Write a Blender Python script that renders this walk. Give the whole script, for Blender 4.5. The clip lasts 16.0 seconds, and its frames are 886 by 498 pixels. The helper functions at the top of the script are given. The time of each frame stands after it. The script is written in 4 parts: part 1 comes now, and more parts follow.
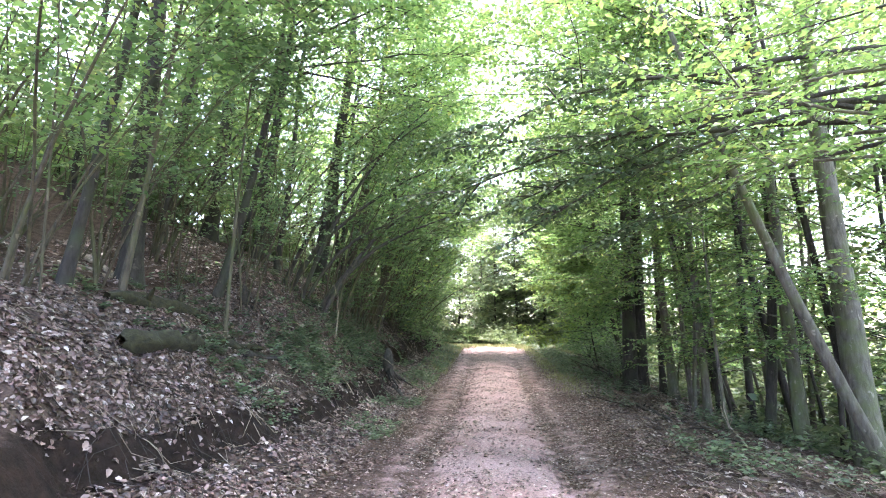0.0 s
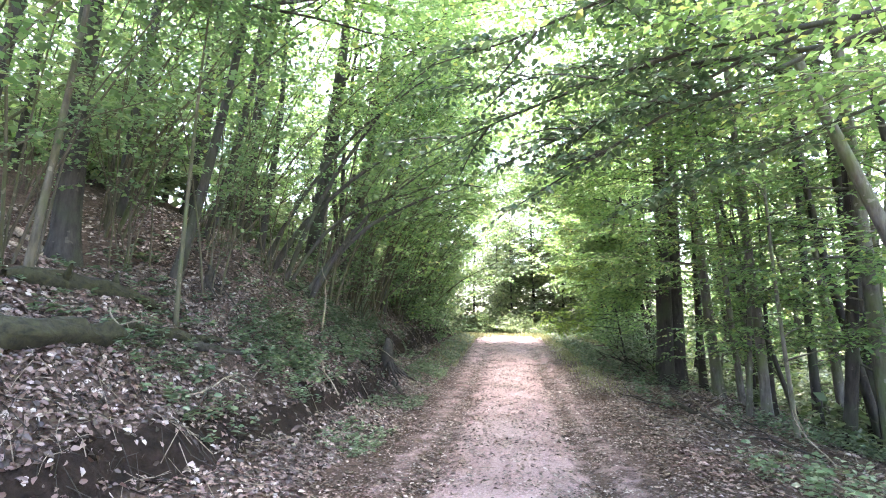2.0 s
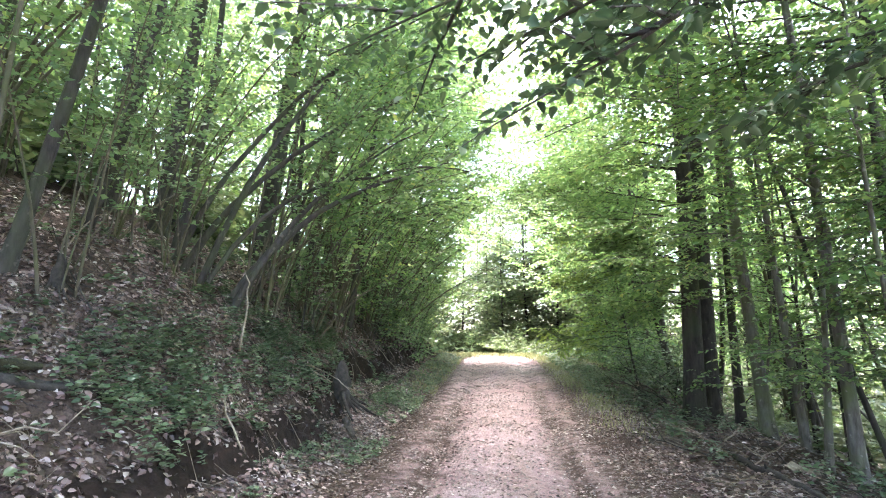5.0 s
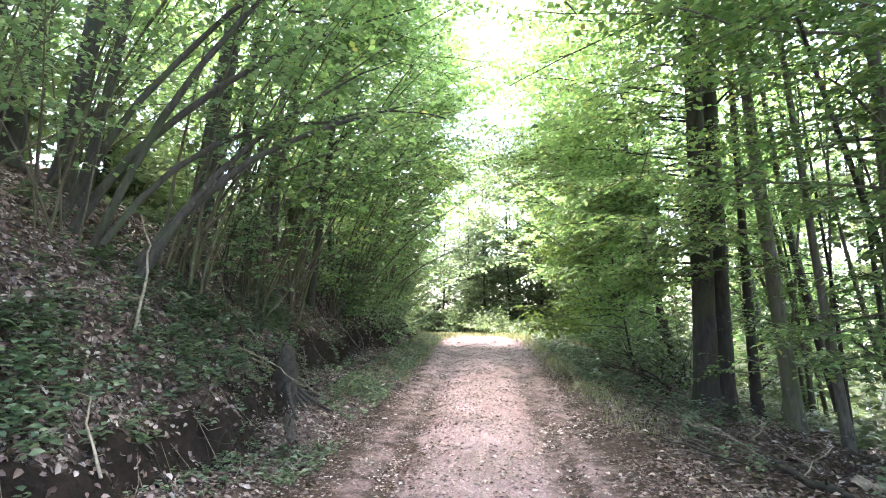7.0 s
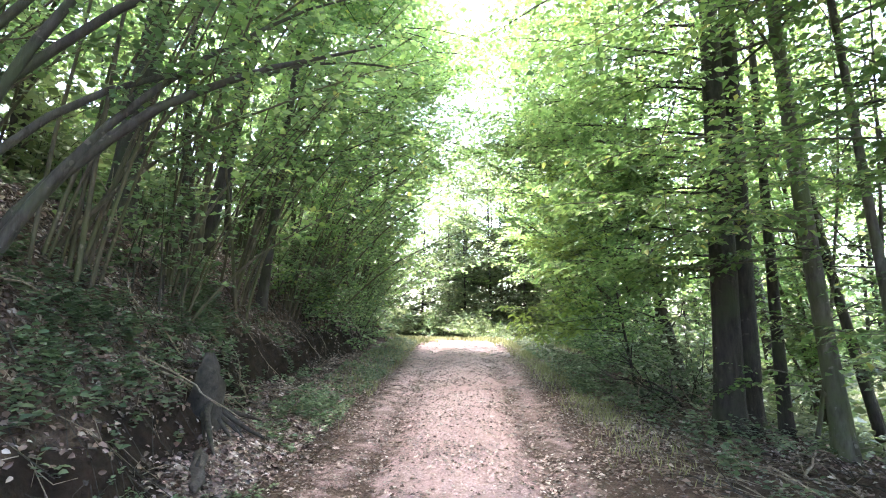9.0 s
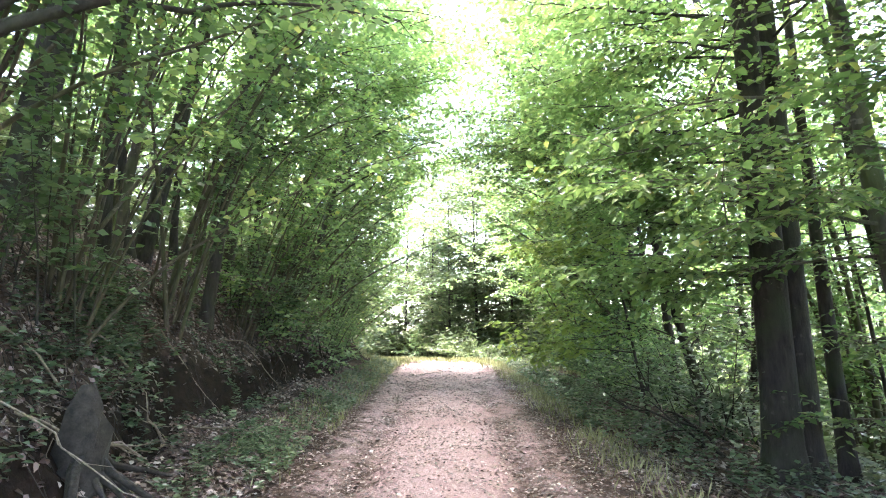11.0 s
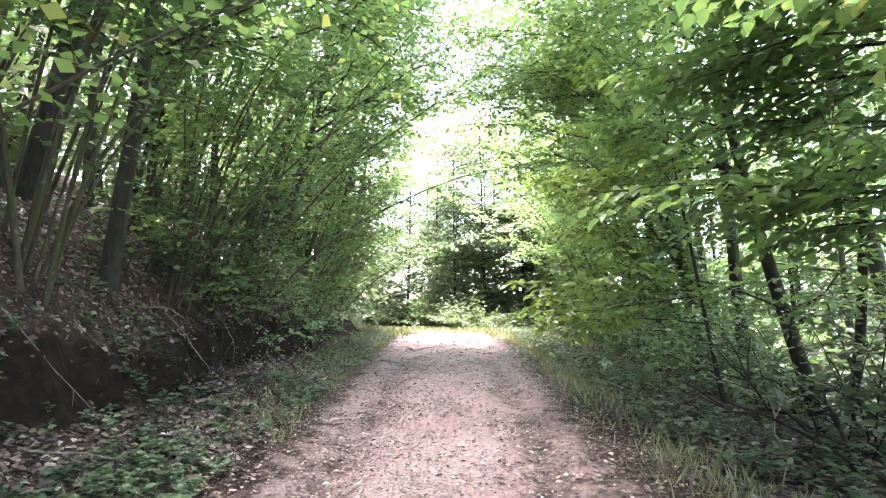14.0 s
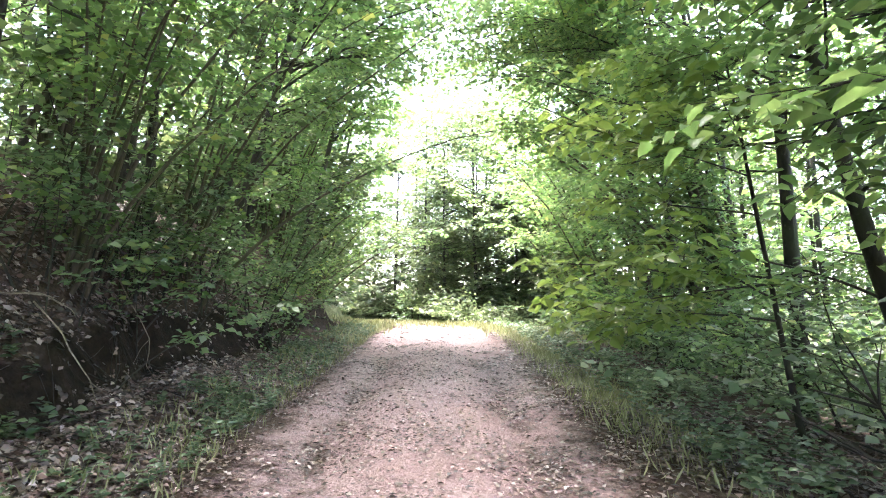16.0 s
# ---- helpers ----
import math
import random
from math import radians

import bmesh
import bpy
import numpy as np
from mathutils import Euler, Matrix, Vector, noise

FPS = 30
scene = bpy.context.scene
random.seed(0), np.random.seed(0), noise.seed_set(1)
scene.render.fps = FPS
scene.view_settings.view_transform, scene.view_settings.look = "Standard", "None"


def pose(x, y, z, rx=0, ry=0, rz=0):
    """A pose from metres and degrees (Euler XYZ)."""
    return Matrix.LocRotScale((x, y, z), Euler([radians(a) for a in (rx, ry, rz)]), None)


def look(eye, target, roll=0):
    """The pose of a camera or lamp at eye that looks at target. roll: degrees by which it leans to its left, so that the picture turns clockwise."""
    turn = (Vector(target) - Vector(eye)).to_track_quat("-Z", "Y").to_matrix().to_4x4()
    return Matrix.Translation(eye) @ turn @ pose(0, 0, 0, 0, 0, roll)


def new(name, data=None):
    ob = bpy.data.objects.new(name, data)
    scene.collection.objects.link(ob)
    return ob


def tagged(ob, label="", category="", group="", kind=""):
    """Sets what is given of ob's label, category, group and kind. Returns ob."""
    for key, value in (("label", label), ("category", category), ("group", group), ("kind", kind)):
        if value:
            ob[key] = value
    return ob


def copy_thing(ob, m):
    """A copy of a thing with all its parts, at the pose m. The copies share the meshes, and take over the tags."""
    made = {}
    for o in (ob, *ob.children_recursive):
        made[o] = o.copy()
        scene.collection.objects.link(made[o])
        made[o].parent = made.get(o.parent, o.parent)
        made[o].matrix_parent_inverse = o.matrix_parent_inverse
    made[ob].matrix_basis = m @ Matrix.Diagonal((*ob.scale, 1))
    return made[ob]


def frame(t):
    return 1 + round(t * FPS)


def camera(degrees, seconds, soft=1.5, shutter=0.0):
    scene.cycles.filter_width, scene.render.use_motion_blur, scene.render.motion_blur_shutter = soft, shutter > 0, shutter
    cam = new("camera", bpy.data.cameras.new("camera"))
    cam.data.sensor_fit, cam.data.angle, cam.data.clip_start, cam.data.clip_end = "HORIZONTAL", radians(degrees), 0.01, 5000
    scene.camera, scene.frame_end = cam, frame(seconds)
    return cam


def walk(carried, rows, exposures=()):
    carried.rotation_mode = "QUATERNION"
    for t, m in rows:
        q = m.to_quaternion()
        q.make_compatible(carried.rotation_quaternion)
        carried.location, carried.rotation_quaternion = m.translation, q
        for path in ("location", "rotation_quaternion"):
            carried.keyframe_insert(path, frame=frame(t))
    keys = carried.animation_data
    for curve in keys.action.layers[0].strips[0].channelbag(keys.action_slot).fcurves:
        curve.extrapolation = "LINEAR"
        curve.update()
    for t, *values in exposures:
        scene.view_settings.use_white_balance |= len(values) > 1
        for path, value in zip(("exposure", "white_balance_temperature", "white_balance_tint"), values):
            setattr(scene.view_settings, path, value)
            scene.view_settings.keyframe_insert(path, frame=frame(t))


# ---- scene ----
cam = camera(78, 16.0, soft=1.05)
PATH = [
    (0.0, 0.000, 0.000, 1.600, 9.14, 0.00, 5.79),
    (0.5, -0.002, 0.578, 1.600, 8.45, 0.00, 6.75),
    (1.0, 0.011, 1.041, 1.600, 8.45, 0.00, 7.00),
    (1.5, 0.001, 1.479, 1.600, 7.29, -0.10, 7.36),
    (2.0, 0.014, 1.989, 1.600, 7.98, 0.10, 7.50),
    (2.5, -0.007, 2.456, 1.600, 8.44, 0.00, 7.38),
    (3.0, -0.017, 2.983, 1.600, 8.61, -0.10, 7.50),
    (3.5, 0.027, 3.472, 1.600, 9.30, 0.10, 7.20),
    (4.0, 0.000, 3.957, 1.600, 10.10, 0.10, 7.19),
    (6.5, 0.000, 6.350, 1.600, 8.42, -0.10, 4.97),
    (7.0, 0.004, 6.816, 1.600, 7.84, 0.10, 4.75),
    (7.5, -0.014, 7.309, 1.600, 8.13, 0.00, 4.45),
    (8.0, 0.000, 7.712, 1.600, 8.76, 0.20, 3.59),
    (8.5, -0.012, 8.192, 1.600, 8.13, 0.00, 3.72),
    (9.0, -0.000, 8.601, 1.600, 8.18, 0.00, 2.73),
    (11.5, 0.000, 10.800, 1.600, 10.41, 0.20, 1.15),
    (12.0, 0.017, 11.242, 1.600, 8.63, 0.00, 1.48),
    (12.5, 0.023, 11.765, 1.600, 9.49, -0.10, 1.50),
    (13.0, 0.039, 12.235, 1.600, 7.76, 0.20, 1.36),
    (13.5, -0.014, 12.797, 1.600, 7.41, 0.20, 1.86),
    (14.0, 0.007, 13.296, 1.600, 7.06, 0.20, 1.78),
    (14.5, -0.025, 13.766, 1.600, 6.06, 0.20, 2.13),
    (15.0, -0.029, 14.275, 1.600, 6.64, 0.20, 1.02),
    (15.5, -0.032, 14.770, 1.600, 6.41, 0.00, 0.80),
    (16.0, 0.002, 15.298, 1.600, 6.29, -0.20, 0.67),
]
walk(cam, [(t, pose(x, y, z, 90 + p, r, w)) for t, x, y, z, p, r, w in PATH], exposures=[(0, 4.05, 6550, 20), (2, 4.5, 6550, 21), (4, 4.45, 6550, 20), (9, 4.35, 6500, 18), (12, 4.42, 6500, 20), (16, 4.5, 6500, 21)])

# ---------- world, sun, exposure ----------
SUN_EL, SUN_AZ = 72.0, 352.0
world = bpy.data.worlds.new("world")
scene.world = world
world.use_nodes = True
wn = world.node_tree.nodes
sky = wn.new("ShaderNodeTexSky")
sky.sky_type, sky.sun_disc = "NISHITA", False
sky.sun_elevation, sky.sun_rotation = radians(SUN_EL), radians(SUN_AZ)
sky.air_density, sky.dust_density, sky.ozone_density = 1.0, 2.5, 1.0
wn["Background"].inputs["Strength"].default_value = 0.15
world.node_tree.links.new(sky.outputs["Color"], wn["Background"].inputs["Color"])
sun = new("sun", bpy.data.lights.new("sun", "SUN"))
sun.data.energy, sun.data.angle, sun.data.color = 3.0, radians(36), (1.0, 0.96, 0.91)
az = radians(SUN_AZ)
sun.matrix_world = look((0, 0, 0), (-math.sin(az) * math.cos(radians(SUN_EL)), -math.cos(az) * math.cos(radians(SUN_EL)), -math.sin(radians(SUN_EL))))


# ---------- materials ----------
def nodes_of(name):
    m = bpy.data.materials.new(name)
    m.use_nodes = True
    return m, m.node_tree.nodes, m.node_tree.links


def ramp(n, l, source, stops):
    r = n.new("ShaderNodeValToRGB")
    e = r.color_ramp.elements
    while len(e) < len(stops):
        e.new(0.5)
    for k, (p, c) in zip(e, stops):
        k.position, k.color = p, (*c, 1)
    l.new(source, r.inputs["Fac"])
    return r.outputs["Color"]


def noise_of(n, l, scale, detail=5, rough=0.6, stretch=None):
    t = n.new("ShaderNodeTexNoise")
    t.inputs["Scale"].default_value, t.inputs["Detail"].default_value, t.inputs["Roughness"].default_value = scale, detail, rough
    g = n.new("ShaderNodeNewGeometry")
    if stretch:
        k = n.new("ShaderNodeVectorMath")
        k.operation = "MULTIPLY"
        k.inputs[1].default_value = stretch
        l.new(g.outputs["Position"], k.inputs[0])
        l.new(k.outputs[0], t.inputs["Vector"])
    else:
        l.new(g.outputs["Position"], t.inputs["Vector"])
    return t.outputs["Fac"]


def mixc(n, l, fac, a, b, mode="MIX"):
    m = n.new("ShaderNodeMix")
    m.data_type, m.blend_type = "RGBA", mode
    for sock, v in ((m.inputs["Factor"], fac), (m.inputs["A"], a), (m.inputs["B"], b)):
        if isinstance(v, (int, float)):
            sock.default_value = v
        elif isinstance(v, tuple):
            sock.default_value = (*v, 1)
        else:
            l.new(v, sock)
    return m.outputs["Result"]


def bump_of(n, l, height, strength, distance):
    b = n.new("ShaderNodeBump")
    b.inputs["Strength"].default_value, b.inputs["Distance"].default_value = strength, distance
    l.new(height, b.inputs["Height"])
    return b.outputs["Normal"]


def leaf_material(name, stops, through_share=0.45, rough=0.38, patch=0.5):
    m, n, l = nodes_of(name)
    g = n.new("ShaderNodeNewGeometry")
    c = ramp(n, l, g.outputs["Random Per Island"], stops)
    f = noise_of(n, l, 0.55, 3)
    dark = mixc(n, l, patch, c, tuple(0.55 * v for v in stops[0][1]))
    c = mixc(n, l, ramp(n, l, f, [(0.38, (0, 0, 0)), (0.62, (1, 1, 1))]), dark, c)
    p = n["Principled BSDF"]
    p.inputs["Roughness"].default_value = rough
    p.inputs["Specular IOR Level"].default_value = 0.55
    l.new(c, p.inputs["Base Color"])
    t = n.new("ShaderNodeBsdfTranslucent")
    l.new(mixc(n, l, 1.0, c, (1.25, 1.25, 0.9), "MULTIPLY"), t.inputs["Color"])
    s = n.new("ShaderNodeMixShader")
    s.inputs[0].default_value = through_share
    l.new(p.outputs[0], s.inputs[1])
    l.new(t.outputs[0], s.inputs[2])
    l.new(s.outputs[0], n["Material Output"].inputs["Surface"])
    return m


def bark_material(name, dark, light, moss, moss_share=0.4):
    m, n, l = nodes_of(name)
    fine = noise_of(n, l, 16, 6, 0.65, (1, 1, 0.25))
    big = noise_of(n, l, 1.7, 4)
    c = ramp(n, l, fine, [(0.3, dark), (0.7, light)])
    c = mixc(n, l, ramp(n, l, big, [(0.5 - 0.1 * moss_share, (0, 0, 0)), (0.75 - 0.15 * moss_share, (1, 1, 1))]), c, moss)
    spots = noise_of(n, l, 9, 2, 0.5)
    c = mixc(n, l, ramp(n, l, spots, [(0.66, (0, 0, 0)), (0.7, (0.6, 0.6, 0.6))]), c, tuple(min(1, 1.7 * v) for v in light))
    p = n["Principled BSDF"]
    p.inputs["Roughness"].default_value = 0.9
    l.new(c, p.inputs["Base Color"])
    l.new(bump_of(n, l, fine, 0.8, 0.03), p.inputs["Normal"])
    return m


def plain_material(name, a, b, scale, rough=0.9, bump=0.5, dist=0.02):
    m, n, l = nodes_of(name)
    f = noise_of(n, l, scale, 6, 0.65)
    p = n["Principled BSDF"]
    p.inputs["Roughness"].default_value = rough
    l.new(ramp(n, l, f, [(0.32, a), (0.68, b)]), p.inputs["Base Color"])
    l.new(bump_of(n, l, f, bump, dist), p.inputs["Normal"])
    return m


def ground_material():
    m, n, l = nodes_of("forest_ground")

    def share(name):
        a = n.new("ShaderNodeAttribute")
        a.attribute_name = name
        return a.outputs["Fac"]
    fine = noise_of(n, l, 38, 8, 0.7)
    mid = noise_of(n, l, 7, 6, 0.65)
    big = noise_of(n, l, 0.8, 4)
    litter = ramp(n, l, mid, [(0.3, (0.024, 0.016, 0.014)), (0.5, (0.075, 0.05, 0.043)), (0.7, (0.17, 0.122, 0.108))])
    litter = mixc(n, l, 0.5, litter, ramp(n, l, fine, [(0.35, (0.016, 0.010, 0.008)), (0.65, (0.14, 0.10, 0.08))]))
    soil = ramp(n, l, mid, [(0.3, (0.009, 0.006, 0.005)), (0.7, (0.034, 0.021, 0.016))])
    track = ramp(n, l, fine, [(0.3, (0.22, 0.15, 0.15)), (0.55, (0.42, 0.31, 0.312)), (0.75, (0.58, 0.47, 0.47))])
    track = mixc(n, l, ramp(n, l, big, [(0.4, (0, 0, 0)), (0.65, (0.55, 0.55, 0.55))]), track, (0.24, 0.155, 0.152))
    green = ramp(n, l, mid, [(0.3, (0.09, 0.105, 0.05)), (0.7, (0.27, 0.28, 0.16))])
    edge = noise_of(n, l, 3.2, 6, 0.7)

    def ragged(a):
        k = n.new("ShaderNodeMath")
        k.operation = "ADD"
        l.new(a, k.inputs[0])
        l.new(edge, k.inputs[1])
        return ramp(n, l, k.outputs[0], [(0.78, (0, 0, 0)), (1.12, (1, 1, 1))])
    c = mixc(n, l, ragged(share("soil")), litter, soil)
    c = mixc(n, l, ragged(share("track")), c, track)
    c = mixc(n, l, ragged(share("green")), c, green)
    p = n["Principled BSDF"]
    p.inputs["Roughness"].default_value = 0.95
    p.inputs["Specular IOR Level"].default_value = 0.2
    l.new(c, p.inputs["Base Color"])
    h = n.new("ShaderNodeMath")
    h.operation = "ADD"
    l.new(fine, h.inputs[0])
    l.new(mid, h.inputs[1])
    l.new(bump_of(n, l, h.outputs[0], 0.9, 0.05), p.inputs["Normal"])
    return m


GROUND = ground_material()
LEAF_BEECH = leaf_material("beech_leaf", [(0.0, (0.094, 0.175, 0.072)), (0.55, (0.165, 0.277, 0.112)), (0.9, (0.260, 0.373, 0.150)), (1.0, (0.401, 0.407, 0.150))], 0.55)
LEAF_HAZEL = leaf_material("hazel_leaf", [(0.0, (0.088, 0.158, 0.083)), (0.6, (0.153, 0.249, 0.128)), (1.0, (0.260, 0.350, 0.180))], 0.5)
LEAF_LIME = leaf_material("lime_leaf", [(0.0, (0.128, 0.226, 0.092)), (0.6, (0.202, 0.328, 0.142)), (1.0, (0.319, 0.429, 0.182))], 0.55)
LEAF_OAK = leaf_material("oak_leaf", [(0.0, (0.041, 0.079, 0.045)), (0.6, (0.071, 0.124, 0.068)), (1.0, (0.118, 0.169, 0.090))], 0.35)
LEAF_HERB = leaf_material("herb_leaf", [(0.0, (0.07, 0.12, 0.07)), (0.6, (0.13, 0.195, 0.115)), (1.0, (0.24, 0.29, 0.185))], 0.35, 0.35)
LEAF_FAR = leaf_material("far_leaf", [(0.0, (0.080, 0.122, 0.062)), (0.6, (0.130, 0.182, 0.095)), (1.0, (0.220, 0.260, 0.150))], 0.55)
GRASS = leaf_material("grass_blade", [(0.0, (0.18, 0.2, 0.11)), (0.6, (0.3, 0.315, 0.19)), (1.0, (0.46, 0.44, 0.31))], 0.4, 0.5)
LITTER = leaf_material("dry_leaf", [(0.0, (0.025, 0.016, 0.014)), (0.35, (0.075, 0.042, 0.035)), (0.6, (0.16, 0.094, 0.082)), (0.85, (0.29, 0.205, 0.185)), (1.0, (0.5, 0.43, 0.4))], 0.05, 0.42, 0.4)
BARK_GREY = bark_material("grey_bark", (0.045, 0.039, 0.034), (0.165, 0.15, 0.13), (0.10, 0.12, 0.055), 0.5)
BARK_DARK = bark_material("dark_bark", (0.014, 0.012, 0.011), (0.06, 0.05, 0.045), (0.042, 0.05, 0.027), 0.35)
BARK_HAZEL = bark_material("hazel_bark", (0.035, 0.028, 0.021), (0.12, 0.102, 0.074), (0.07, 0.08, 0.036), 0.6)
DEADWOOD = plain_material("dead_wood", (0.10, 0.075, 0.055), (0.36, 0.30, 0.24), 22)
MOSS = plain_material("mossy_wood", (0.010, 0.008, 0.006), (0.044, 0.042, 0.017), 12, 1.0, 0.9, 0.04)
ROOT = plain_material("black_rotten_wood", (0.008, 0.007, 0.006), (0.05, 0.04, 0.034), 14, 0.85, 0.9, 0.03)
STONE = plain_material("pale_stone", (0.22, 0.2, 0.18), (0.48, 0.45, 0.41), 18)


# ---------- the lie of the land ----------
def road_centre(y):
    y = np.asarray(y, float)
    return -0.05 - (np.clip(y, 0, None) / 52.0) ** 2 - np.clip((y - 32) / 6.5, 0, None) ** 1.7


def soft_ramp(t):
    return 1.3 * np.logaddexp(0, t / 1.3)


def rise(y):
    """The track climbs gently to a brow and levels off beyond it."""
    return 0.051 * (soft_ramp(y - 12.0) - soft_ramp(y - 31.0)) - 0.012 * soft_ramp(y - 36)


def wob(x, y, f, s=0.0):
    return (np.sin(x * f + 1.3 * s + 1.7 * np.sin(y * f * 0.71 + s)) + np.sin(y * f * 1.13 + 2.1 * s + 1.3 * np.sin(x * f * 0.83 + 2 * s))) / 2


def sstep(a, b, v):
    t = np.clip((v - a) / (b - a), 0, 1)
    return t * t * (3 - 2 * t)


def cut_line(y):
    return 1.05 - 0.3 * sstep(10, 13, y) + 0.45 * sstep(15.5, 18, y) + 0.28 * wob(y, 0.3 * y, 0.9, 1.0) + 0.12 * wob(y, y, 3.1, 2.0)


def land(x, y):
    x, y = np.asarray(x, float), np.asarray(y, float)
    u = x - road_centre(y)
    ruts = -0.06 * np.exp(-((np.abs(u) - 0.86) / 0.2) ** 2) + 0.03 * np.exp(-(u / 0.5) ** 2)
    w = np.clip(-1.95 - u, 0, None)
    w0 = cut_line(y)
    hill = (0.6 + 0.28 * sstep(9, 12.5, y)) * np.minimum(w, 3.4) + 0.42 * np.clip(w - 3.4, 0, 14) + 0.25 * np.clip(w - 17.4, 0, 40)
    low = 0.3 * w
    left = low + (hill - low) * (0.6 * sstep(w0, w0 + 0.32, w) + 0.4 * sstep(w0 + 0.3, w0 + 1.3, w))
    left = left * (1 - 0.12 * sstep(16, 20, y)) * (1 - 0.85 * sstep(30, 46, y))
    v = np.clip(u - 2.1, 0, None)
    right = (-0.1 * np.minimum(v, 2.5) - 0.27 * np.clip(v - 2.5, 0, 8)) * (1 - 0.7 * sstep(30, 46, y))
    off = sstep(1.4, 3.5, np.abs(u + 0.05))
    rough = off * (0.07 * wob(x, y, 1.6, 3) + 0.045 * wob(x, y, 4.3, 5) + 0.03 * wob(x, y, 9.7, 7) + 0.022 * wob(x, y, 17, 8)) + 0.012 * wob(x, y, 5.5, 9)
    face = np.exp(-((w - w0 - 0.18) / 0.25) ** 2)
    rough = rough + face * (0.09 * wob(x, y, 5.1, 11) + 0.06 * wob(x, y, 13, 12))
    return ruts + left + right + rough + rise(np.clip(y, -20, 300))


def lz(x, y):
    return float(land(x, y))


def spaced(stops):
    out = []
    for (a, b, s) in stops:
        out.extend(np.arange(a, b - 1e-6, s))
    return np.array(out + [stops[-1][1]])


def build_ground():
    xs = spaced([(-500, -100, 100), (-100, -30, 10), (-30, -10, 1.0), (-10, -5, 0.25), (-5, 4.5, 0.1), (4.5, 9, 0.3), (9, 30, 1.5), (30, 100, 14), (100, 500, 100)])
    ys = spaced([(-500, -60, 110), (-60, -8, 4), (-8, 2, 0.5), (2, 28, 0.13), (30, 60, 0.4), (60, 100, 1.0), (100, 220, 15), (220, 700, 120)])
    X, Y = np.meshgrid(xs, ys)
    Z = land(X, Y)
    nx, ny = len(xs), len(ys)
    i = np.arange(nx * ny).reshape(ny, nx)
    quads = np.stack([i[:-1, :-1], i[:-1, 1:], i[1:, 1:], i[1:, :-1]], -1).reshape(-1, 4)
    me = raw_mesh("ground", np.stack([X, Y, Z], -1).reshape(-1, 3), quads)
    u = X - road_centre(Y)
    w = -1.95 - u
    w0 = cut_line(Y)
    track = np.exp(-(u / 1.6) ** 4) * (0.52 + 0.08 * np.exp(-(u / 0.5) ** 2)) + sstep(13, 30, Y) * 0.3 * np.exp(-(u / 1.8) ** 6) - 0.2 * np.exp(-((np.abs(u) - 0.92) / 0.17) ** 2)
    track = track * (1 - 0.55 * sstep(31, 37, Y))
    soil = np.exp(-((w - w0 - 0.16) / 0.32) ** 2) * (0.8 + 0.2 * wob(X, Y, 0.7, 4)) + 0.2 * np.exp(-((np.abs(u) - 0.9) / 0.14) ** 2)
    green = 0.55 * sstep(14, 24, Y) * (np.exp(-((u - 2.3) / 0.6) ** 2) + 0.8 * np.exp(-((u + 2.0) / 0.4) ** 2)) + 0.6 * sstep(5, 9, u) + 0.55 * sstep(29, 35, Y) * (u > -7) * sstep(0.9, 2.0, np.abs(u)) + 0.3 * sstep(32, 37, Y) * (u > -7)
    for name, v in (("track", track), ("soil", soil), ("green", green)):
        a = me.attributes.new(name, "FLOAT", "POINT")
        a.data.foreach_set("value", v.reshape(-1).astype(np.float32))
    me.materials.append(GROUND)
    me.shade_smooth()
    return tagged(new("ground", me), "leaf-strewn forest track between a bank and a falling slope", "ground", kind="structure")


def raw_mesh(name, verts, quads):
    me = bpy.data.meshes.new(name)
    verts = np.ascontiguousarray(verts, np.float32)
    quads = np.ascontiguousarray(quads, np.int32)
    k = quads.shape[1]
    me.vertices.add(len(verts))
    me.vertices.foreach_set("co", verts.reshape(-1))
    me.loops.add(quads.size)
    me.loops.foreach_set("vertex_index", quads.reshape(-1))
    me.polygons.add(len(quads))
    me.polygons.foreach_set("loop_start", np.arange(0, quads.size, k, dtype=np.int32))
    me.polygons.foreach_set("loop_total", np.full(len(quads), k, np.int32))
    me.update(calc_edges=True)
    return me


# ---------- builders ----------
def beside(x, y):
    """Where the track bends away, what stands on its bank goes with it."""
    return x - float(max(0.0, (y - 32) / 6.5) ** 1.7) if x < 0 and y > 32 else x


def unit(a):
    return a / np.maximum(np.linalg.norm(a, axis=-1, keepdims=True), 1e-9)


def leaf_mesh(name, P, A, N, S, material, wide=0.6, fine=True, bend=0.12):
    """Leaves at P along A, facing N, S long; fine ones are folded along the midrib."""
    A, N, S = unit(A), unit(N), S[:, None]
    W = unit(np.cross(N, A))
    N = unit(np.cross(A, W))
    n = len(P)
    if fine:
        V = np.stack([P, P + S * (0.28 * A + 0.5 * wide * W + bend * N), P + S * (0.7 * A + 0.36 * wide * W + 0.6 * bend * N), P + S * (A - 0.8 * bend * N),
                      P + S * (0.7 * A - 0.36 * wide * W + 0.6 * bend * N), P + S * (0.28 * A - 0.5 * wide * W + bend * N)], 1)
        k = np.arange(n)[:, None] * 6
        F = np.concatenate([k + np.array([[0, 3, 2, 1]]), k + np.array([[0, 5, 4, 3]])], 1).reshape(-1, 4)
    else:
        V = np.stack([P, P + S * (0.45 * A + 0.5 * wide * W + bend * N), P + S * A, P + S * (0.45 * A - 0.5 * wide * W + bend * N)], 1)
        F = np.arange(n)[:, None] * 4 + np.array([[0, 3, 2, 1]])
    me = raw_mesh(name, V.reshape(-1, 3), F)
    me.materials.append(material)
    return me


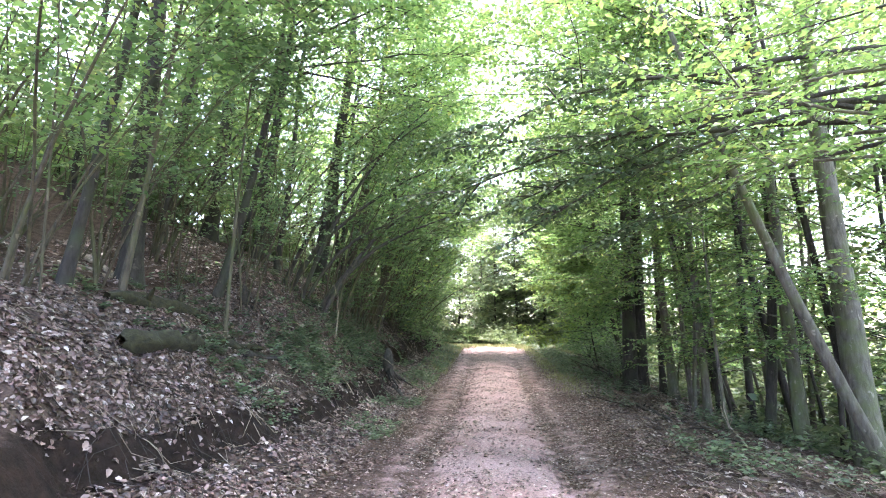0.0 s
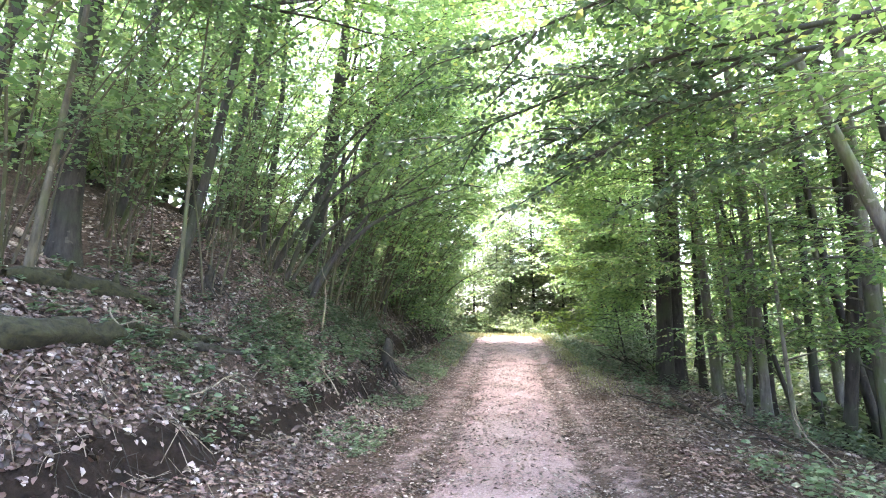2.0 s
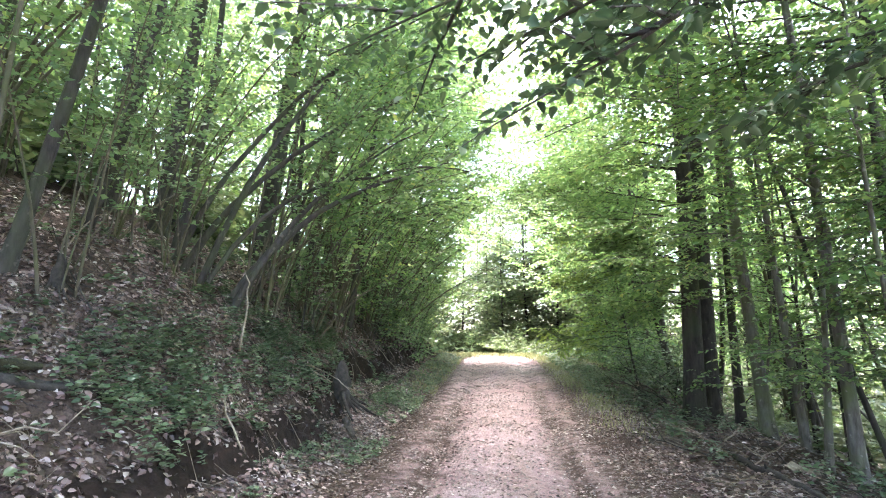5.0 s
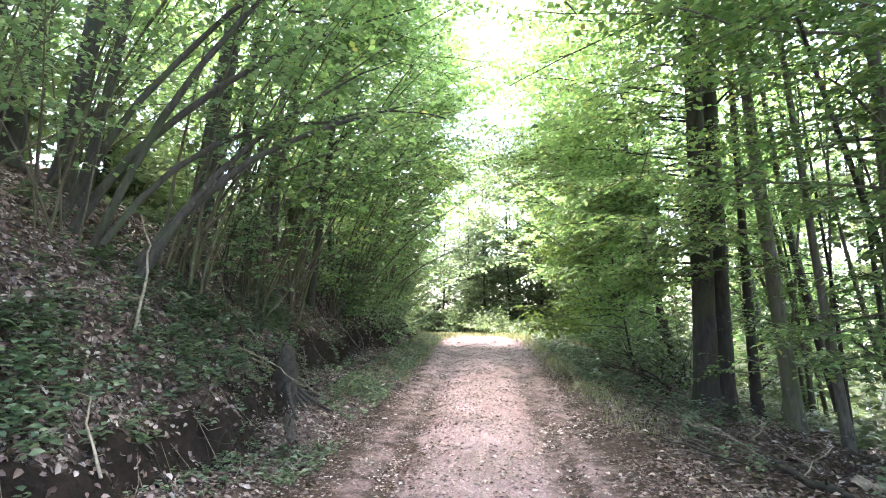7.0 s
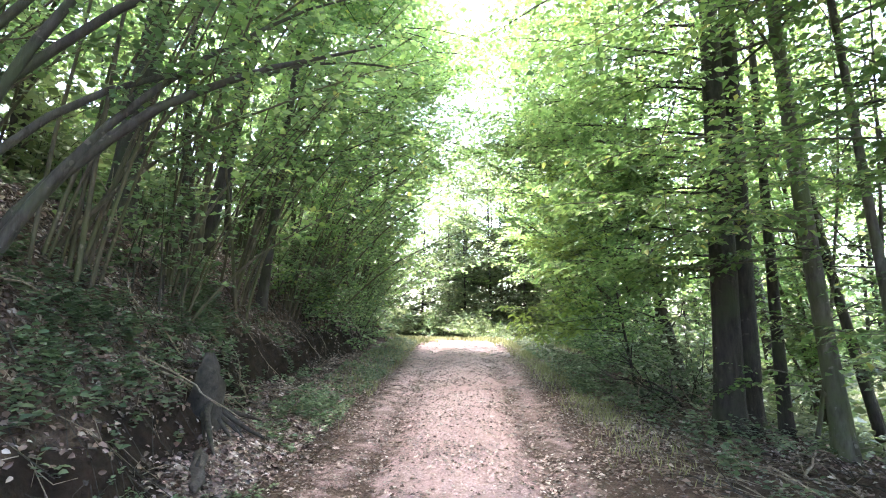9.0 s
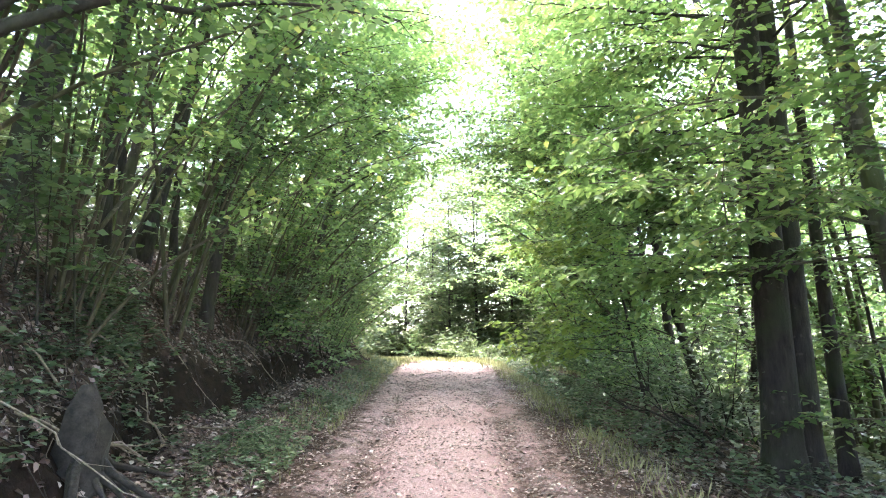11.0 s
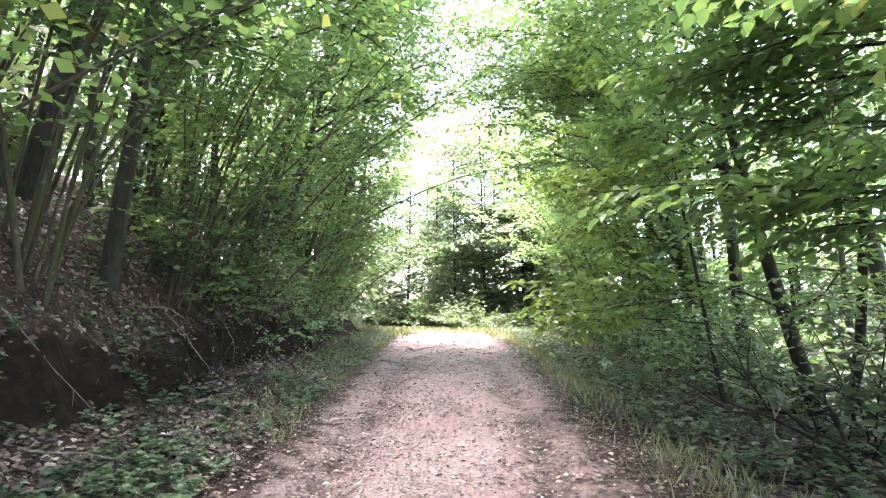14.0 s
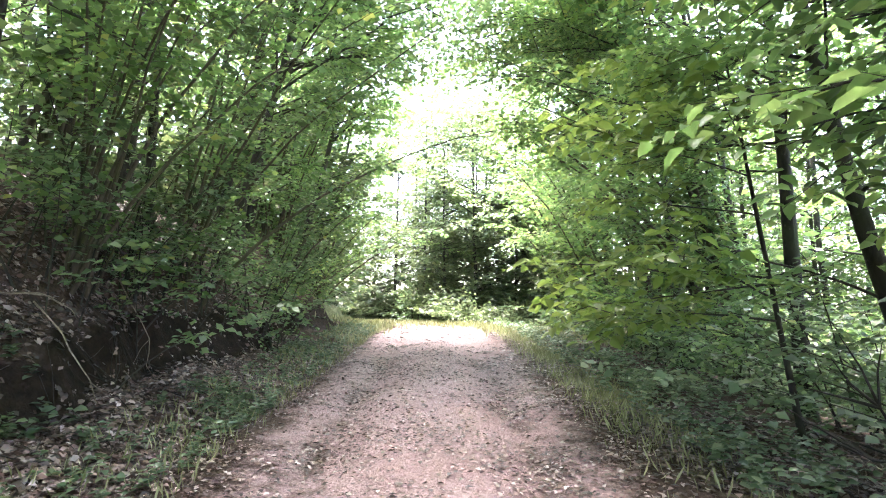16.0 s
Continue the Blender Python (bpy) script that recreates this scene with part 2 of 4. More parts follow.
def tube(path, radii, sides=7, rng=None, lump=0.0):
    """A tapered round stem through the points of path."""
    path = np.asarray(path, float)
    n = len(path)
    T = unit(np.gradient(path, axis=0))
    ref = np.where(np.abs(T[:, 2:3]) > 0.85, np.array([[1.0, 0, 0]]), np.array([[0, 0, 1.0]]))
    U = unit(np.cross(T, np.broadcast_to(ref.mean(0) + 1e-3, T.shape)))
    B = np.cross(T, U)
    a = np.linspace(0, 2 * np.pi, sides, endpoint=False)
    r = np.asarray(radii, float)[:, None] * (1 + (rng.normal(0, lump, (n, sides)) if rng is not None and lump else 0))
    V = path[:, None] + r[..., None] * (np.cos(a)[None, :, None] * U[:, None] + np.sin(a)[None, :, None] * B[:, None])
    i = np.arange(n * sides).reshape(n, sides)
    j = np.roll(i, -1, 1)
    Q = np.stack([i[:-1], j[:-1], j[1:], i[1:]], -1).reshape(-1, 4)
    return V.reshape(-1, 3), Q


def joined(pieces):
    V, Q, k = [], [], 0
    for v, q in pieces:
        V.append(v)
        Q.append(q + k)
        k += len(v)
    return np.concatenate(V), np.concatenate(Q)


def stem_mesh(name, pieces, material, smooth=True):
    me = raw_mesh(name, *joined(pieces))
    me.materials.append(material)
    if smooth:
        me.shade_smooth()
    return me


def part(name, me, parent, label=""):
    ob = new(name, me)
    ob.parent = parent
    if label:
        tagged(ob, label)
    return ob


def thing(name, at, label, category, group="", kind=""):
    e = new(name)
    e.location = at
    return tagged(e, label, category, group, kind)


def bent(p0, p1, sag, n, rng, wander=0.04):
    """A path from p0 to p1, bowed by sag (a vector), with small wanderings."""
    p0, p1, sag = (np.asarray(v, float) for v in (p0, p1, sag))
    s = np.linspace(0, 1, n)[:, None]
    L = np.linalg.norm(p1 - p0)
    w = np.cumsum(rng.normal(0, wander * L / n, (n, 3)), 0)
    w -= w[:1]
    return p0 + (p1 - p0) * s + sag * (4 * s * (1 - s)) + w * s


def limb_path(p0, azim, elev, length, droop, rng, n=8):
    d = np.array([math.cos(azim) * math.cos(elev), math.sin(azim) * math.cos(elev), math.sin(elev)])
    s = np.linspace(0, 1, n)[:, None]
    w = np.cumsum(rng.normal(0, 0.05 * length / n ** 0.5, (n, 3)), 0)
    w -= w[:1]
    return np.asarray(p0) + d * s * length + np.array([[0, 0, -1.0]]) * droop * length * s ** 2 + w * s


def sprays(path, rng, step, twig, leaf, spacing, start=0.25, flat=0.35, splay=(0.6, 1.15), hang=0.1, woody=2):
    """Twigs to both sides of a limb and leaves to both sides of each twig: flat fans, as beeches bear them."""
    path = np.asarray(path)
    seg = np.linalg.norm(np.diff(path, axis=0), axis=1)
    cum = np.concatenate([[0], np.cumsum(seg)])
    L = cum[-1]
    k = max(3, int(L * (1 - start) / step))
    s = start * L + (np.arange(k) + rng.random(k)) / k * L * (1 - start)
    O = np.stack([np.interp(s, cum, path[:, i]) for i in range(3)], 1)
    T = unit(np.stack([np.interp(s + 0.05, cum, path[:, i]) - np.interp(s - 0.05, cum, path[:, i]) for i in range(3)], 1) + 1e-6)
    side = unit(np.cross(T, np.array([[0, 0, 1.0]])) + rng.normal(0, 0.12, (k, 3)))
    sign = np.where(np.arange(k) % 2, 1.0, -1.0)[:, None]
    a = rng.uniform(*splay, (k, 1))
    D = unit(np.cos(a) * T * np.array([[1, 1, 0.5]]) + np.sin(a) * side * sign + rng.normal(0, 0.16, (k, 3)) + np.array([[0, 0, -hang]]))
    Lt = twig * (1.1 - 0.55 * s / L) * rng.uniform(0.6, 1.25, k)
    D[-1], Lt[-1] = T[-1], twig * 0.6
    m = np.maximum(3, (Lt / spacing).astype(int))
    idx = np.repeat(np.arange(k), m)
    q = np.concatenate([(np.arange(v) + 0.6) / v for v in m])
    d = D[idx]
    pos = O[idx] + d * (q * Lt[idx])[:, None] + np.array([[0, 0, -0.12]]) * (q ** 2 * Lt[idx])[:, None]
    cross = unit(np.cross(d, np.array([[0, 0, 1.0]])) + 1e-6)
    alt = np.where(np.arange(len(q)) % 2, 1.0, -1.0)[:, None]
    A = unit(0.55 * d + 0.85 * alt * cross + np.array([[0, 0, -0.22]]) + rng.normal(0, 0.22, pos.shape))
    N = unit(np.array([[0, 0, 1.0]]) + rng.normal(0, flat, pos.shape))
    S = leaf * rng.uniform(0.6, 1.2, len(q))
    twigs = [tube(np.stack([O[i], O[i] + D[i] * Lt[i] - [0, 0, 0.1 * Lt[i]]]), [0.005, 0.0015], 3) for i in range(0, k, woody)] if woody else []
    return pos, A, N, S, twigs


def foliage(name, sets, parent, material, fine, wide=0.62, label=""):
    P, A, N, S = (np.concatenate([s[i] for s in sets]) for i in range(4))
    part(name, leaf_mesh(name, P, A, N, S, material, wide, fine), parent, label)
    return len(P)


def make_tree(at, height, r, lean, label, seed, bark, leafmat, limbs, leaf=0.09, twig=0.9, step=0.16, spacing=0.055, fine=True, name="tree", category="tree", group="", sink=0.12, sub=4, woody=4, crooked=0.03, near_by=True, bare=0.25, subscale=1.0):
    """One tree: a lumpy tapered trunk with flared foot, limbs of their own, twigs and crown.
    limbs: rows of (count, low, high, azimuth, spread, elevation, longest, droop)."""
    rng = np.random.default_rng(seed)
    x, y = at
    e = thing(name, (x, y, lz(x, y)), label, category, group)
    n = 14
    s = np.linspace(0, 1, n)
    axis = bent((0, 0, -sink), (lean[0], lean[1], height), (0.06 * lean[0] + rng.normal(0, crooked) * height * 0.4, rng.normal(0, crooked) * height * 0.4, 0), n, rng, crooked)
    zz = np.array([0, 0.012, 0.035, 0.07, 0.12, 0.19, 0.27, 0.36, 0.46, 0.56, 0.67, 0.78, 0.89, 1.0])
    axis = np.stack([np.interp(zz, s, axis[:, i]) for i in range(3)], 1)
    rad = r * (1 - 0.85 * zz ** 1.1) * (1 + 0.55 * np.exp(-zz * height / 0.28))
    part("trunk", stem_mesh("trunk", [tube(axis, rad, 12, rng, 0.035)], bark), e)
    sets, tw = [], []
    for count, low, high, azim, spread, elev, longest, droop in limbs:
        for _ in range(count):
            h = rng.uniform(low, high)
            f = min(h / height, 0.98)
            p0 = np.array([np.interp(f, zz, axis[:, i]) for i in range(3)])
            a = radians(azim + rng.uniform(-spread, spread))
            L = longest * rng.uniform(0.6, 1.0)
            path = limb_path(p0, a, radians(elev + rng.uniform(-12, 12)), L, droop * rng.uniform(0.5, 1.4), rng)
            r0 = min(0.5 * np.interp(f, zz, rad), 0.007 * L + 0.007)
            if near_by:
                part("limb", stem_mesh("limb", [tube(path, np.linspace(r0, 0.005, len(path)), 5, rng, 0.05)], bark), e)
            else:
                tw.append(tube(path[::3], np.linspace(r0, 0.005, 3), 4))
            *leaves, twigs = sprays(path, rng, step, twig, leaf, spacing, start=bare, woody=woody)
            sets.append(leaves)
            tw += twigs
            for j in range(sub):
                q = rng.uniform(max(0.2, bare), 0.92)
                o = np.array([np.interp(q, np.linspace(0, 1, len(path)), path[:, i]) for i in range(3)])
                sp = limb_path(o, a + (1 if j % 2 else -1) * rng.uniform(0.45, 1.1), radians(rng.uniform(-14, 24)), subscale * L * rng.uniform(0.3, 0.6) * (1.15 - 0.5 * q), droop, rng, 5)
                if near_by or j == 0:
                    tw.append(tube(sp[::2], np.linspace(0.4 * r0, 0.003, 3), 3))
                *leaves, twigs = sprays(sp, rng, step, twig * 0.8, leaf, spacing, start=0.1, woody=woody)
                sets.append(leaves)
                tw += twigs
    if tw:
        tagged(part("twigwork", stem_mesh("twigwork", tw, bark), e), kind="stuff")
        foliage("crown", sets, e, leafmat, fine)
    return e


def make_shrub(at, stems, reach, lean, label, seed, bark, leafmat, leaf=0.085, r=0.025, twig=0.7, step=0.2, spacing=0.06, fine=True, start=0.4, name="hazel_shrub", category="shrub", group="", spread=0.4, foot=0.35, bow=0.5, woody=3):
    """A coppiced shrub: many arching stems from one stool, each a part, with leaves towards their tips."""
    rng = np.random.default_rng(seed)
    x, y = at
    e = thing(name, (x, y, lz(x, y)), label, category, group)
    sets, tw = [], []
    for _ in range(stems):
        b = rng.normal(0, foot * 0.5, 2)
        z0 = lz(x + b[0], y + b[1]) - lz(x, y) - 0.08
        L = reach * rng.uniform(0.6, 1.1)
        top = np.array([b[0] + (lean[0] + rng.normal(0, spread)) * L, b[1] + (lean[1] + rng.normal(0, spread)) * L, 0])
        top[2] = z0 + math.sqrt(max(0.25 * L * L, L * L - top[0] ** 2 - top[1] ** 2))
        flat = top - np.array([b[0], b[1], z0])
        bowv = np.array([-flat[0], -flat[1], 0.5 * np.hypot(flat[0], flat[1])]) * 0.12 * bow * 2
        path = bent((b[0], b[1], z0), top, bowv, 9, rng, 0.06)
        rr = r * rng.uniform(0.6, 1.4)
        part("stem", stem_mesh("stem", [tube(path, np.linspace(rr, 0.15 * rr, 9), 6, rng, 0.05)], bark), e)
        *leaves, twigs = sprays(path, rng, step, twig, leaf, spacing, start=start, flat=0.45, hang=0.0, woody=woody)
        sets.append(leaves)
        tw += twigs
    if tw:
        tagged(part("twigwork", stem_mesh("twigwork", tw, bark), e), kind="stuff")
    foliage("crown", sets, e, leafmat, fine, 0.75)
    return e

# ---------- the setting ----------
build_ground()

# ---------- trees along the falling edge of the track ----------
ROADWARD = 180
EDGE = "trees along the lower edge of the track"
near = dict(group=EDGE, fine=False, leaf=0.115, twig=0.85, step=0.15, spacing=0.06, sub=4)
make_tree((6.4, 10.6), 15, 0.24, (-0.2, 0.3), "stout grey-barked beech trunk on the slope beside the track", 11, BARK_GREY, LEAF_BEECH,
          [(5, 3.2, 6.5, 170, 50, 8, 4.0, 0.12), (12, 5.5, 13, 180, 150, 25, 4.5, 0.1)], name="beech_tree", **near)
make_tree((5.8, 11.6), 14, 0.135, (-0.1, 0.2), "straight grey beech with thin lower branches", 12, BARK_GREY, LEAF_BEECH,
          [(10, 1.6, 6, 195, 90, 8, 2.4, 0.12), (12, 5.5, 13, 180, 150, 25, 4.0, 0.1)], name="beech_tree", **near)
make_tree((5.4, 12.2), 13, 0.105, (0.1, 0.4), "slender dark trunk with leafy shoots at its foot", 13, BARK_DARK, LEAF_BEECH,
          [(10, 1.4, 6, 195, 110, 8, 2.2, 0.12), (10, 5.5, 12, 180, 150, 25, 3.6, 0.1)], name="beech_tree", **near)
make_tree((4.6, 13.1), 13, 0.09, (-0.7, 0.4), "thin trunk leaning over the brushwood at the track edge", 14, BARK_GREY, LEAF_BEECH,
          [(10, 1.8, 6, 190, 110, 8, 2.2, 0.12), (12, 5.5, 12, 180, 150, 25, 3.6, 0.1)], name="beech_tree", **near)
make_tree((5.7, 8.9), 11, 0.1, (-3.4, 0.5), "slanting grey trunk leaning towards the track", 15, BARK_GREY, LEAF_BEECH,
          [(7, 6.5, 10.5, 180, 150, 25, 3.0, 0.1)], name="beech_tree", **near)
make_tree((4.8, 16.1), 15, 0.13, (-0.3, 0.3), "lichen-spotted grey beech trunk on the slope", 16, BARK_GREY, LEAF_BEECH,
          [(9, 2.6, 6, 165, 60, 8, 3.4, 0.12), (8, 5.5, 13.5, 180, 150, 25, 4.0, 0.1)], name="beech_tree", **dict(near, fine=True))
lime = dict(group=EDGE, name="lime_tree", leaf=0.125, twig=0.85, step=0.15, spacing=0.065, sub=3)
make_tree((3.85, 17.2), 15, 0.22, (-0.1, 0.2), "dark trunk standing close beside its twin", 17, BARK_DARK, LEAF_LIME,
          [(13, 2.2, 4.8, 152, 38, 8, 2.7, 0.12), (10, 4.5, 13, 185, 120, 22, 3.6, 0.1)], **dict(lime, leaf=0.145))
make_tree((4.25, 17.45), 15, 0.2, (0.3, 0.3), "dark ivy-grown trunk close beside its twin", 18, BARK_DARK, LEAF_LIME,
          [(6, 2.6, 6, 140, 80, 8, 2.6, 0.14), (5, 5.5, 13, 190, 150, 25, 3.6, 0.1)], **lime)
make_tree((4.95, 17.7), 12, 0.1, (0.2, 0.0), "slim dark pole of a young beech", 19, BARK_DARK, LEAF_BEECH,
          [(10, 3.5, 11, 190, 150, 20, 3.0, 0.1)], name="beech_tree", **dict(near, fine=True))
make_tree((4.9, 15.0), 12, 0.07, (-0.3, 0.2), "slim pale beech pole behind the brushwood", 20, BARK_GREY, LEAF_BEECH,
          [(10, 3.5, 11, 190, 150, 20, 3.0, 0.1)], name="beech_tree", **near)
make_tree((5.9, 14.0), 13, 0.09, (0.4, 0.2), "slim dark pole on the slope", 22, BARK_DARK, LEAF_BEECH,
          [(10, 3.0, 12, 180, 180, 20, 3.0, 0.1)], name="beech_tree", **near)
# the oak whose dark boughs hang over the track
make_tree((6.6, 7.6), 12, 0.24, (-1.0, 0.0), "dark-leaved oak with boughs hanging over the track", 21, BARK_DARK, LEAF_OAK,
          [(7, 5.2, 7.0, 178, 9, 5, 7.6, 0.18)], name="oak_tree", leaf=0.11, twig=0.55, step=0.1, sub=9, bare=0.5, subscale=0.34)
make_tree((6.9, 6.3), 13, 0.22, (-0.4, 0.2), "beech with long level branches reaching over the track", 23, BARK_GREY, LEAF_BEECH,
          [(7, 4.0, 7.0, 155, 25, 4, 5.6, 0.04), (9, 6.5, 12, 180, 120, 22, 5.0, 0.08)], group=EDGE, name="beech_tree", fine=False, leaf=0.11, sub=3)
make_tree((-5.9, 4.3), 13, 0.16, (1.2, 0.4), "leaning beech spreading leaves over the bank and track", 24, BARK_GREY, LEAF_LIME,
          [(12, 4.6, 8.0, 40, 28, 8, 6.4, 0.06), (9, 6.5, 12, 0, 150, 25, 4.5, 0.08)], name="beech_tree", fine=False, leaf=0.12, sub=4)

# ---------- leafy lime and beech wall further along the right ----------
WALL = "leafy trees leaning over the track"
rngw = np.random.default_rng(77)
for i, (x, y, h) in enumerate([(4.6, 20.5, 9), (5.2, 23.5, 11), (5.0, 27, 10), (5.8, 31, 12), (5.8, 35, 11), (6.6, 40, 13), (7.0, 45, 12), (7.6, 51, 13), (7.8, 57, 12)]):
    far = y > 30
    make_tree((x, y), h, 0.1 + 0.02 * (i % 3), (-1.0 + 0.4 * (i % 3), 0.3), "leafy young lime spreading flat sprays towards the track", 100 + i, BARK_DARK, LEAF_LIME if i % 2 == 0 else LEAF_BEECH,
              [(9 if i > 1 else 7, 0.9, 4.5, 190, 80, 22, 2.5, 0.14), (11 if i > 1 else 6, 3.0, h * 0.75, 185, 60, 38, 4.6 if i > 1 else 3.4, 0.16), (8 if i > 1 else 4, 4, h * 0.97, 190, 160, 45, 3.6, 0.1)], leaf=0.2 if far else 0.125, twig=0.9, step=0.22 if far else 0.15,
              spacing=0.11 if far else 0.062, fine=y < 22, sub=4, woody=0 if far else 4, crooked=0.07, near_by=not far, group=WALL, name="lime_tree")
for i, (x, y, lx) in enumerate([(7.4, 20.5, -0.2), (5.4, 25.5, -0.3), (5.6, 29, -0.3), (5.6, 33, -0.32), (5.8, 38, -0.3), (6.6, 43, -0.3), (7.0, 48.5, -0.25), (7.4, 54, -0.2),
                                (-6.4, 23.5, 0.34), (-6.2, 29, 0.34), (-6.4, 34, 0.34), (-7.4, 39.5, 0.34), (-8.6, 46, 0.3), (-10.5, 54, 0.2)]):
    far = y > 28
    make_shrub((beside(x, y), y), 10, 10.5, (lx * (1.05 if x > 0 else 1.3), 0.0), "tall many-stemmed tree arching over the track", 340 + i, BARK_HAZEL, LEAF_BEECH if i % 2 else LEAF_LIME, leaf=0.21 if far else 0.14, r=0.05, twig=1.0, step=0.16 if far else 0.11,
               spacing=0.11 if far else 0.065, fine=False, woody=0 if far else 4, start=0.15, name="arching_tree", category="tree", group=WALL, spread=0.2, foot=0.5, bow=0.7)
LEAF_YELLOW = leaf_material("pale_lime_leaf", [(0.0, (0.14, 0.22, 0.06)), (0.6, (0.21, 0.3, 0.09)), (1.0, (0.3, 0.38, 0.13))], 0.55)
make_tree((3.7, 21.2), 5.0, 0.035, (-0.8, -0.2), "young lime with pale yellow-green leaves in flat tiers", 240, BARK_DARK, LEAF_YELLOW,
          [(4, 1.3, 2.0, 195, 18, 6, 2.4, 0.05), (7, 2.4, 4.6, 185, 60, 18, 2.2, 0.1)], leaf=0.155, twig=0.6, step=0.12, spacing=0.075, sub=3, name="young_lime")
make_tree((-7.7, 11.6), 15, 0.12, (1.6, 0.4), "beech spreading pale leaves high over the track", 810, BARK_DARK, LEAF_LIME,
          [(13, 4.5, 9.0, 0, 28, 10, 7.6, 0.06), (5, 8, 14, 0, 150, 30, 4.0, 0.1)], leaf=0.13, twig=0.85, step=0.17, spacing=0.07, fine=False, sub=4, group=WALL, name="beech_tree")
make_tree((6.5, 14.2), 15, 0.1, (-0.8, 0.4), "slim beech reaching high over the track", 811, BARK_GREY, LEAF_BEECH,
          [(10, 5.5, 11, 180, 30, 12, 6.2, 0.06)], leaf=0.13, twig=0.85, step=0.17, spacing=0.07, fine=False, sub=4, group=WALL, name="beech_tree")
for i, (x, y) in enumerate([(8.0, 23.5), (-6.6, 26), (6.6, 28.5), (-6.6, 33), (-9.5, 50), (8.6, 58), (-6.0, 20.5), (7.3, 14.6), (-6.8, 14.8), (5.9, 31.5), (-5.8, 30)]):
    turn = 180 if x > 0 else 0
    make_tree((beside(x, y), y), 17, 0.16, (-0.25 * x, 0.5), "tall tree whose high limbs meet above the track", 800 + i, BARK_DARK, LEAF_BEECH if i % 2 else LEAF_LIME,
              [(13, 6.0, 14, turn, 45, 16, 7.2, 0.1), (7, 10, 16.5, turn, 150, 35, 4.2, 0.1)], leaf=0.2, twig=0.9, step=0.24, spacing=0.12, fine=False, sub=4, woody=0, near_by=False, crooked=0.05, group=WALL)
for i, (x, y, low, reach) in enumerate([(-5.6, 10.4, 5.0, 6.5), (6.3, 12.6, 5.5, 6.0), (-5.4, 18.6, 5.2, 6.0), (-5.2, 24.6, 4.8, 5.6), (5.6, 25.2, 4.8, 5.4), (-6.6, 3.4, 4.4, 7.0), (7.2, 4.6, 4.6, 7.0), (-6.2, 7.2, 5.2, 7.0), (-6.0, 14.2, 6.0, 6.4), (-6.0, 21.8, 5.6, 6.0), (6.2, 22.6, 5.8, 5.8), (-5.6, 28.0, 5.2, 5.8), (6.2, 29.0, 5.2, 5.8), (-6.2, 12.2, 6.4, 7.4), (6.8, 18.2, 7.0, 6.8), (-5.8, 20.0, 6.8, 6.8), (6.4, 25.8, 6.4, 6.4), (-5.8, 31.0, 5.8, 6.0), (6.6, 11.2, 6.2, 7.4)]):
    make_tree((x, y), 13, 0.085, (-0.16 * x, 0.5), "slim tree with level leafy limbs over the track", 840 + i, BARK_DARK, LEAF_LIME if i % 2 else LEAF_BEECH,
              [(12, low, low + 5.0, 180 if x > 0 else 0, 42, 14, reach, 0.07), (6, low + 3, 12, 0, 180, 30, 3.2, 0.1)], leaf=0.13, twig=0.8, step=0.19, spacing=0.075, fine=False, sub=4, woody=5, crooked=0.09, group=WALL)
BUSH = "undergrowth along the track"
for i, (x, y) in enumerate([(4.6, 19.4), (4.9, 21.7), (4.7, 23.6), (4.8, 26.5), (5.0, 29.5), (5.2, 33), (5.6, 37), (6.2, 42), (6.8, 48), (7.2, 54), (7.4, 60)]):
    far = y > 32
    make_shrub((x, y), 15, 2.5, (-0.25, -0.05), "dense leafy bush at the grassy edge of the track", 200 + i, BARK_DARK, LEAF_HAZEL if i % 3 else LEAF_HERB, leaf=0.19 if far else 0.115, r=0.014,
               twig=0.6, step=0.12, spacing=0.11 if far else 0.06, fine=False, woody=0 if far else 4, start=0.05, name="bush", category="bush", group=BUSH, spread=0.5, foot=0.6)

# ---------- the bank: big trunks, hazel coppice ----------
HILL = "tall trees on the bank"
make_tree((-6.7, 9.3), 15, 0.2, (0.2, 0.2), "stout dark trunk high on the bank", 31, BARK_DARK, LEAF_HAZEL,
          [(12, 3.2, 8, -10, 80, 10, 4.6, 0.1), (10, 6, 13.5, 0, 150, 25, 4.5, 0.1)], group=HILL, leaf=0.12, fine=False)
make_tree((-9.0, 16.0), 14, 0.24, (0.5, 0.2), "dark trunk among hazel stems on the bank", 32, BARK_DARK, LEAF_HAZEL,
          [(12, 3.5, 8, 0, 80, 12, 4.4, 0.1), (10, 6, 13, 0, 150, 25, 4.2, 0.1)], group=HILL, leaf=0.12, fine=False)
make_tree((-5.9, 17.3), 14, 0.24, (1.3, 0.2), "dark trunk leaning a little over the bank", 33, BARK_DARK, LEAF_BEECH,
          [(12, 3.5, 8, 0, 80, 12, 4.4, 0.1), (10, 6, 13, 0, 150, 25, 4.2, 0.1)], group=HILL, leaf=0.12, fine=False)
make_tree((-4.4, 20.0), 12, 0.105, (1.2, 0.2), "dark leaning trunk at the lip of the earth bank", 34, BARK_DARK, LEAF_BEECH,
          [(16, 2.4, 7, 0, 90, 12, 3.4, 0.12), (12, 5, 11.5, 0, 150, 25, 3.6, 0.1)], group=HILL, leaf=0.12, fine=False)
make_tree((-4.7, 17.7), 10, 0.07, (0.9, 0.1), "slender pole on the bank", 35, BARK_HAZEL, LEAF_BEECH, [(9, 3.5, 9.5, 0, 150, 20, 2.6, 0.1)], group=HILL, fine=False, leaf=0.12)
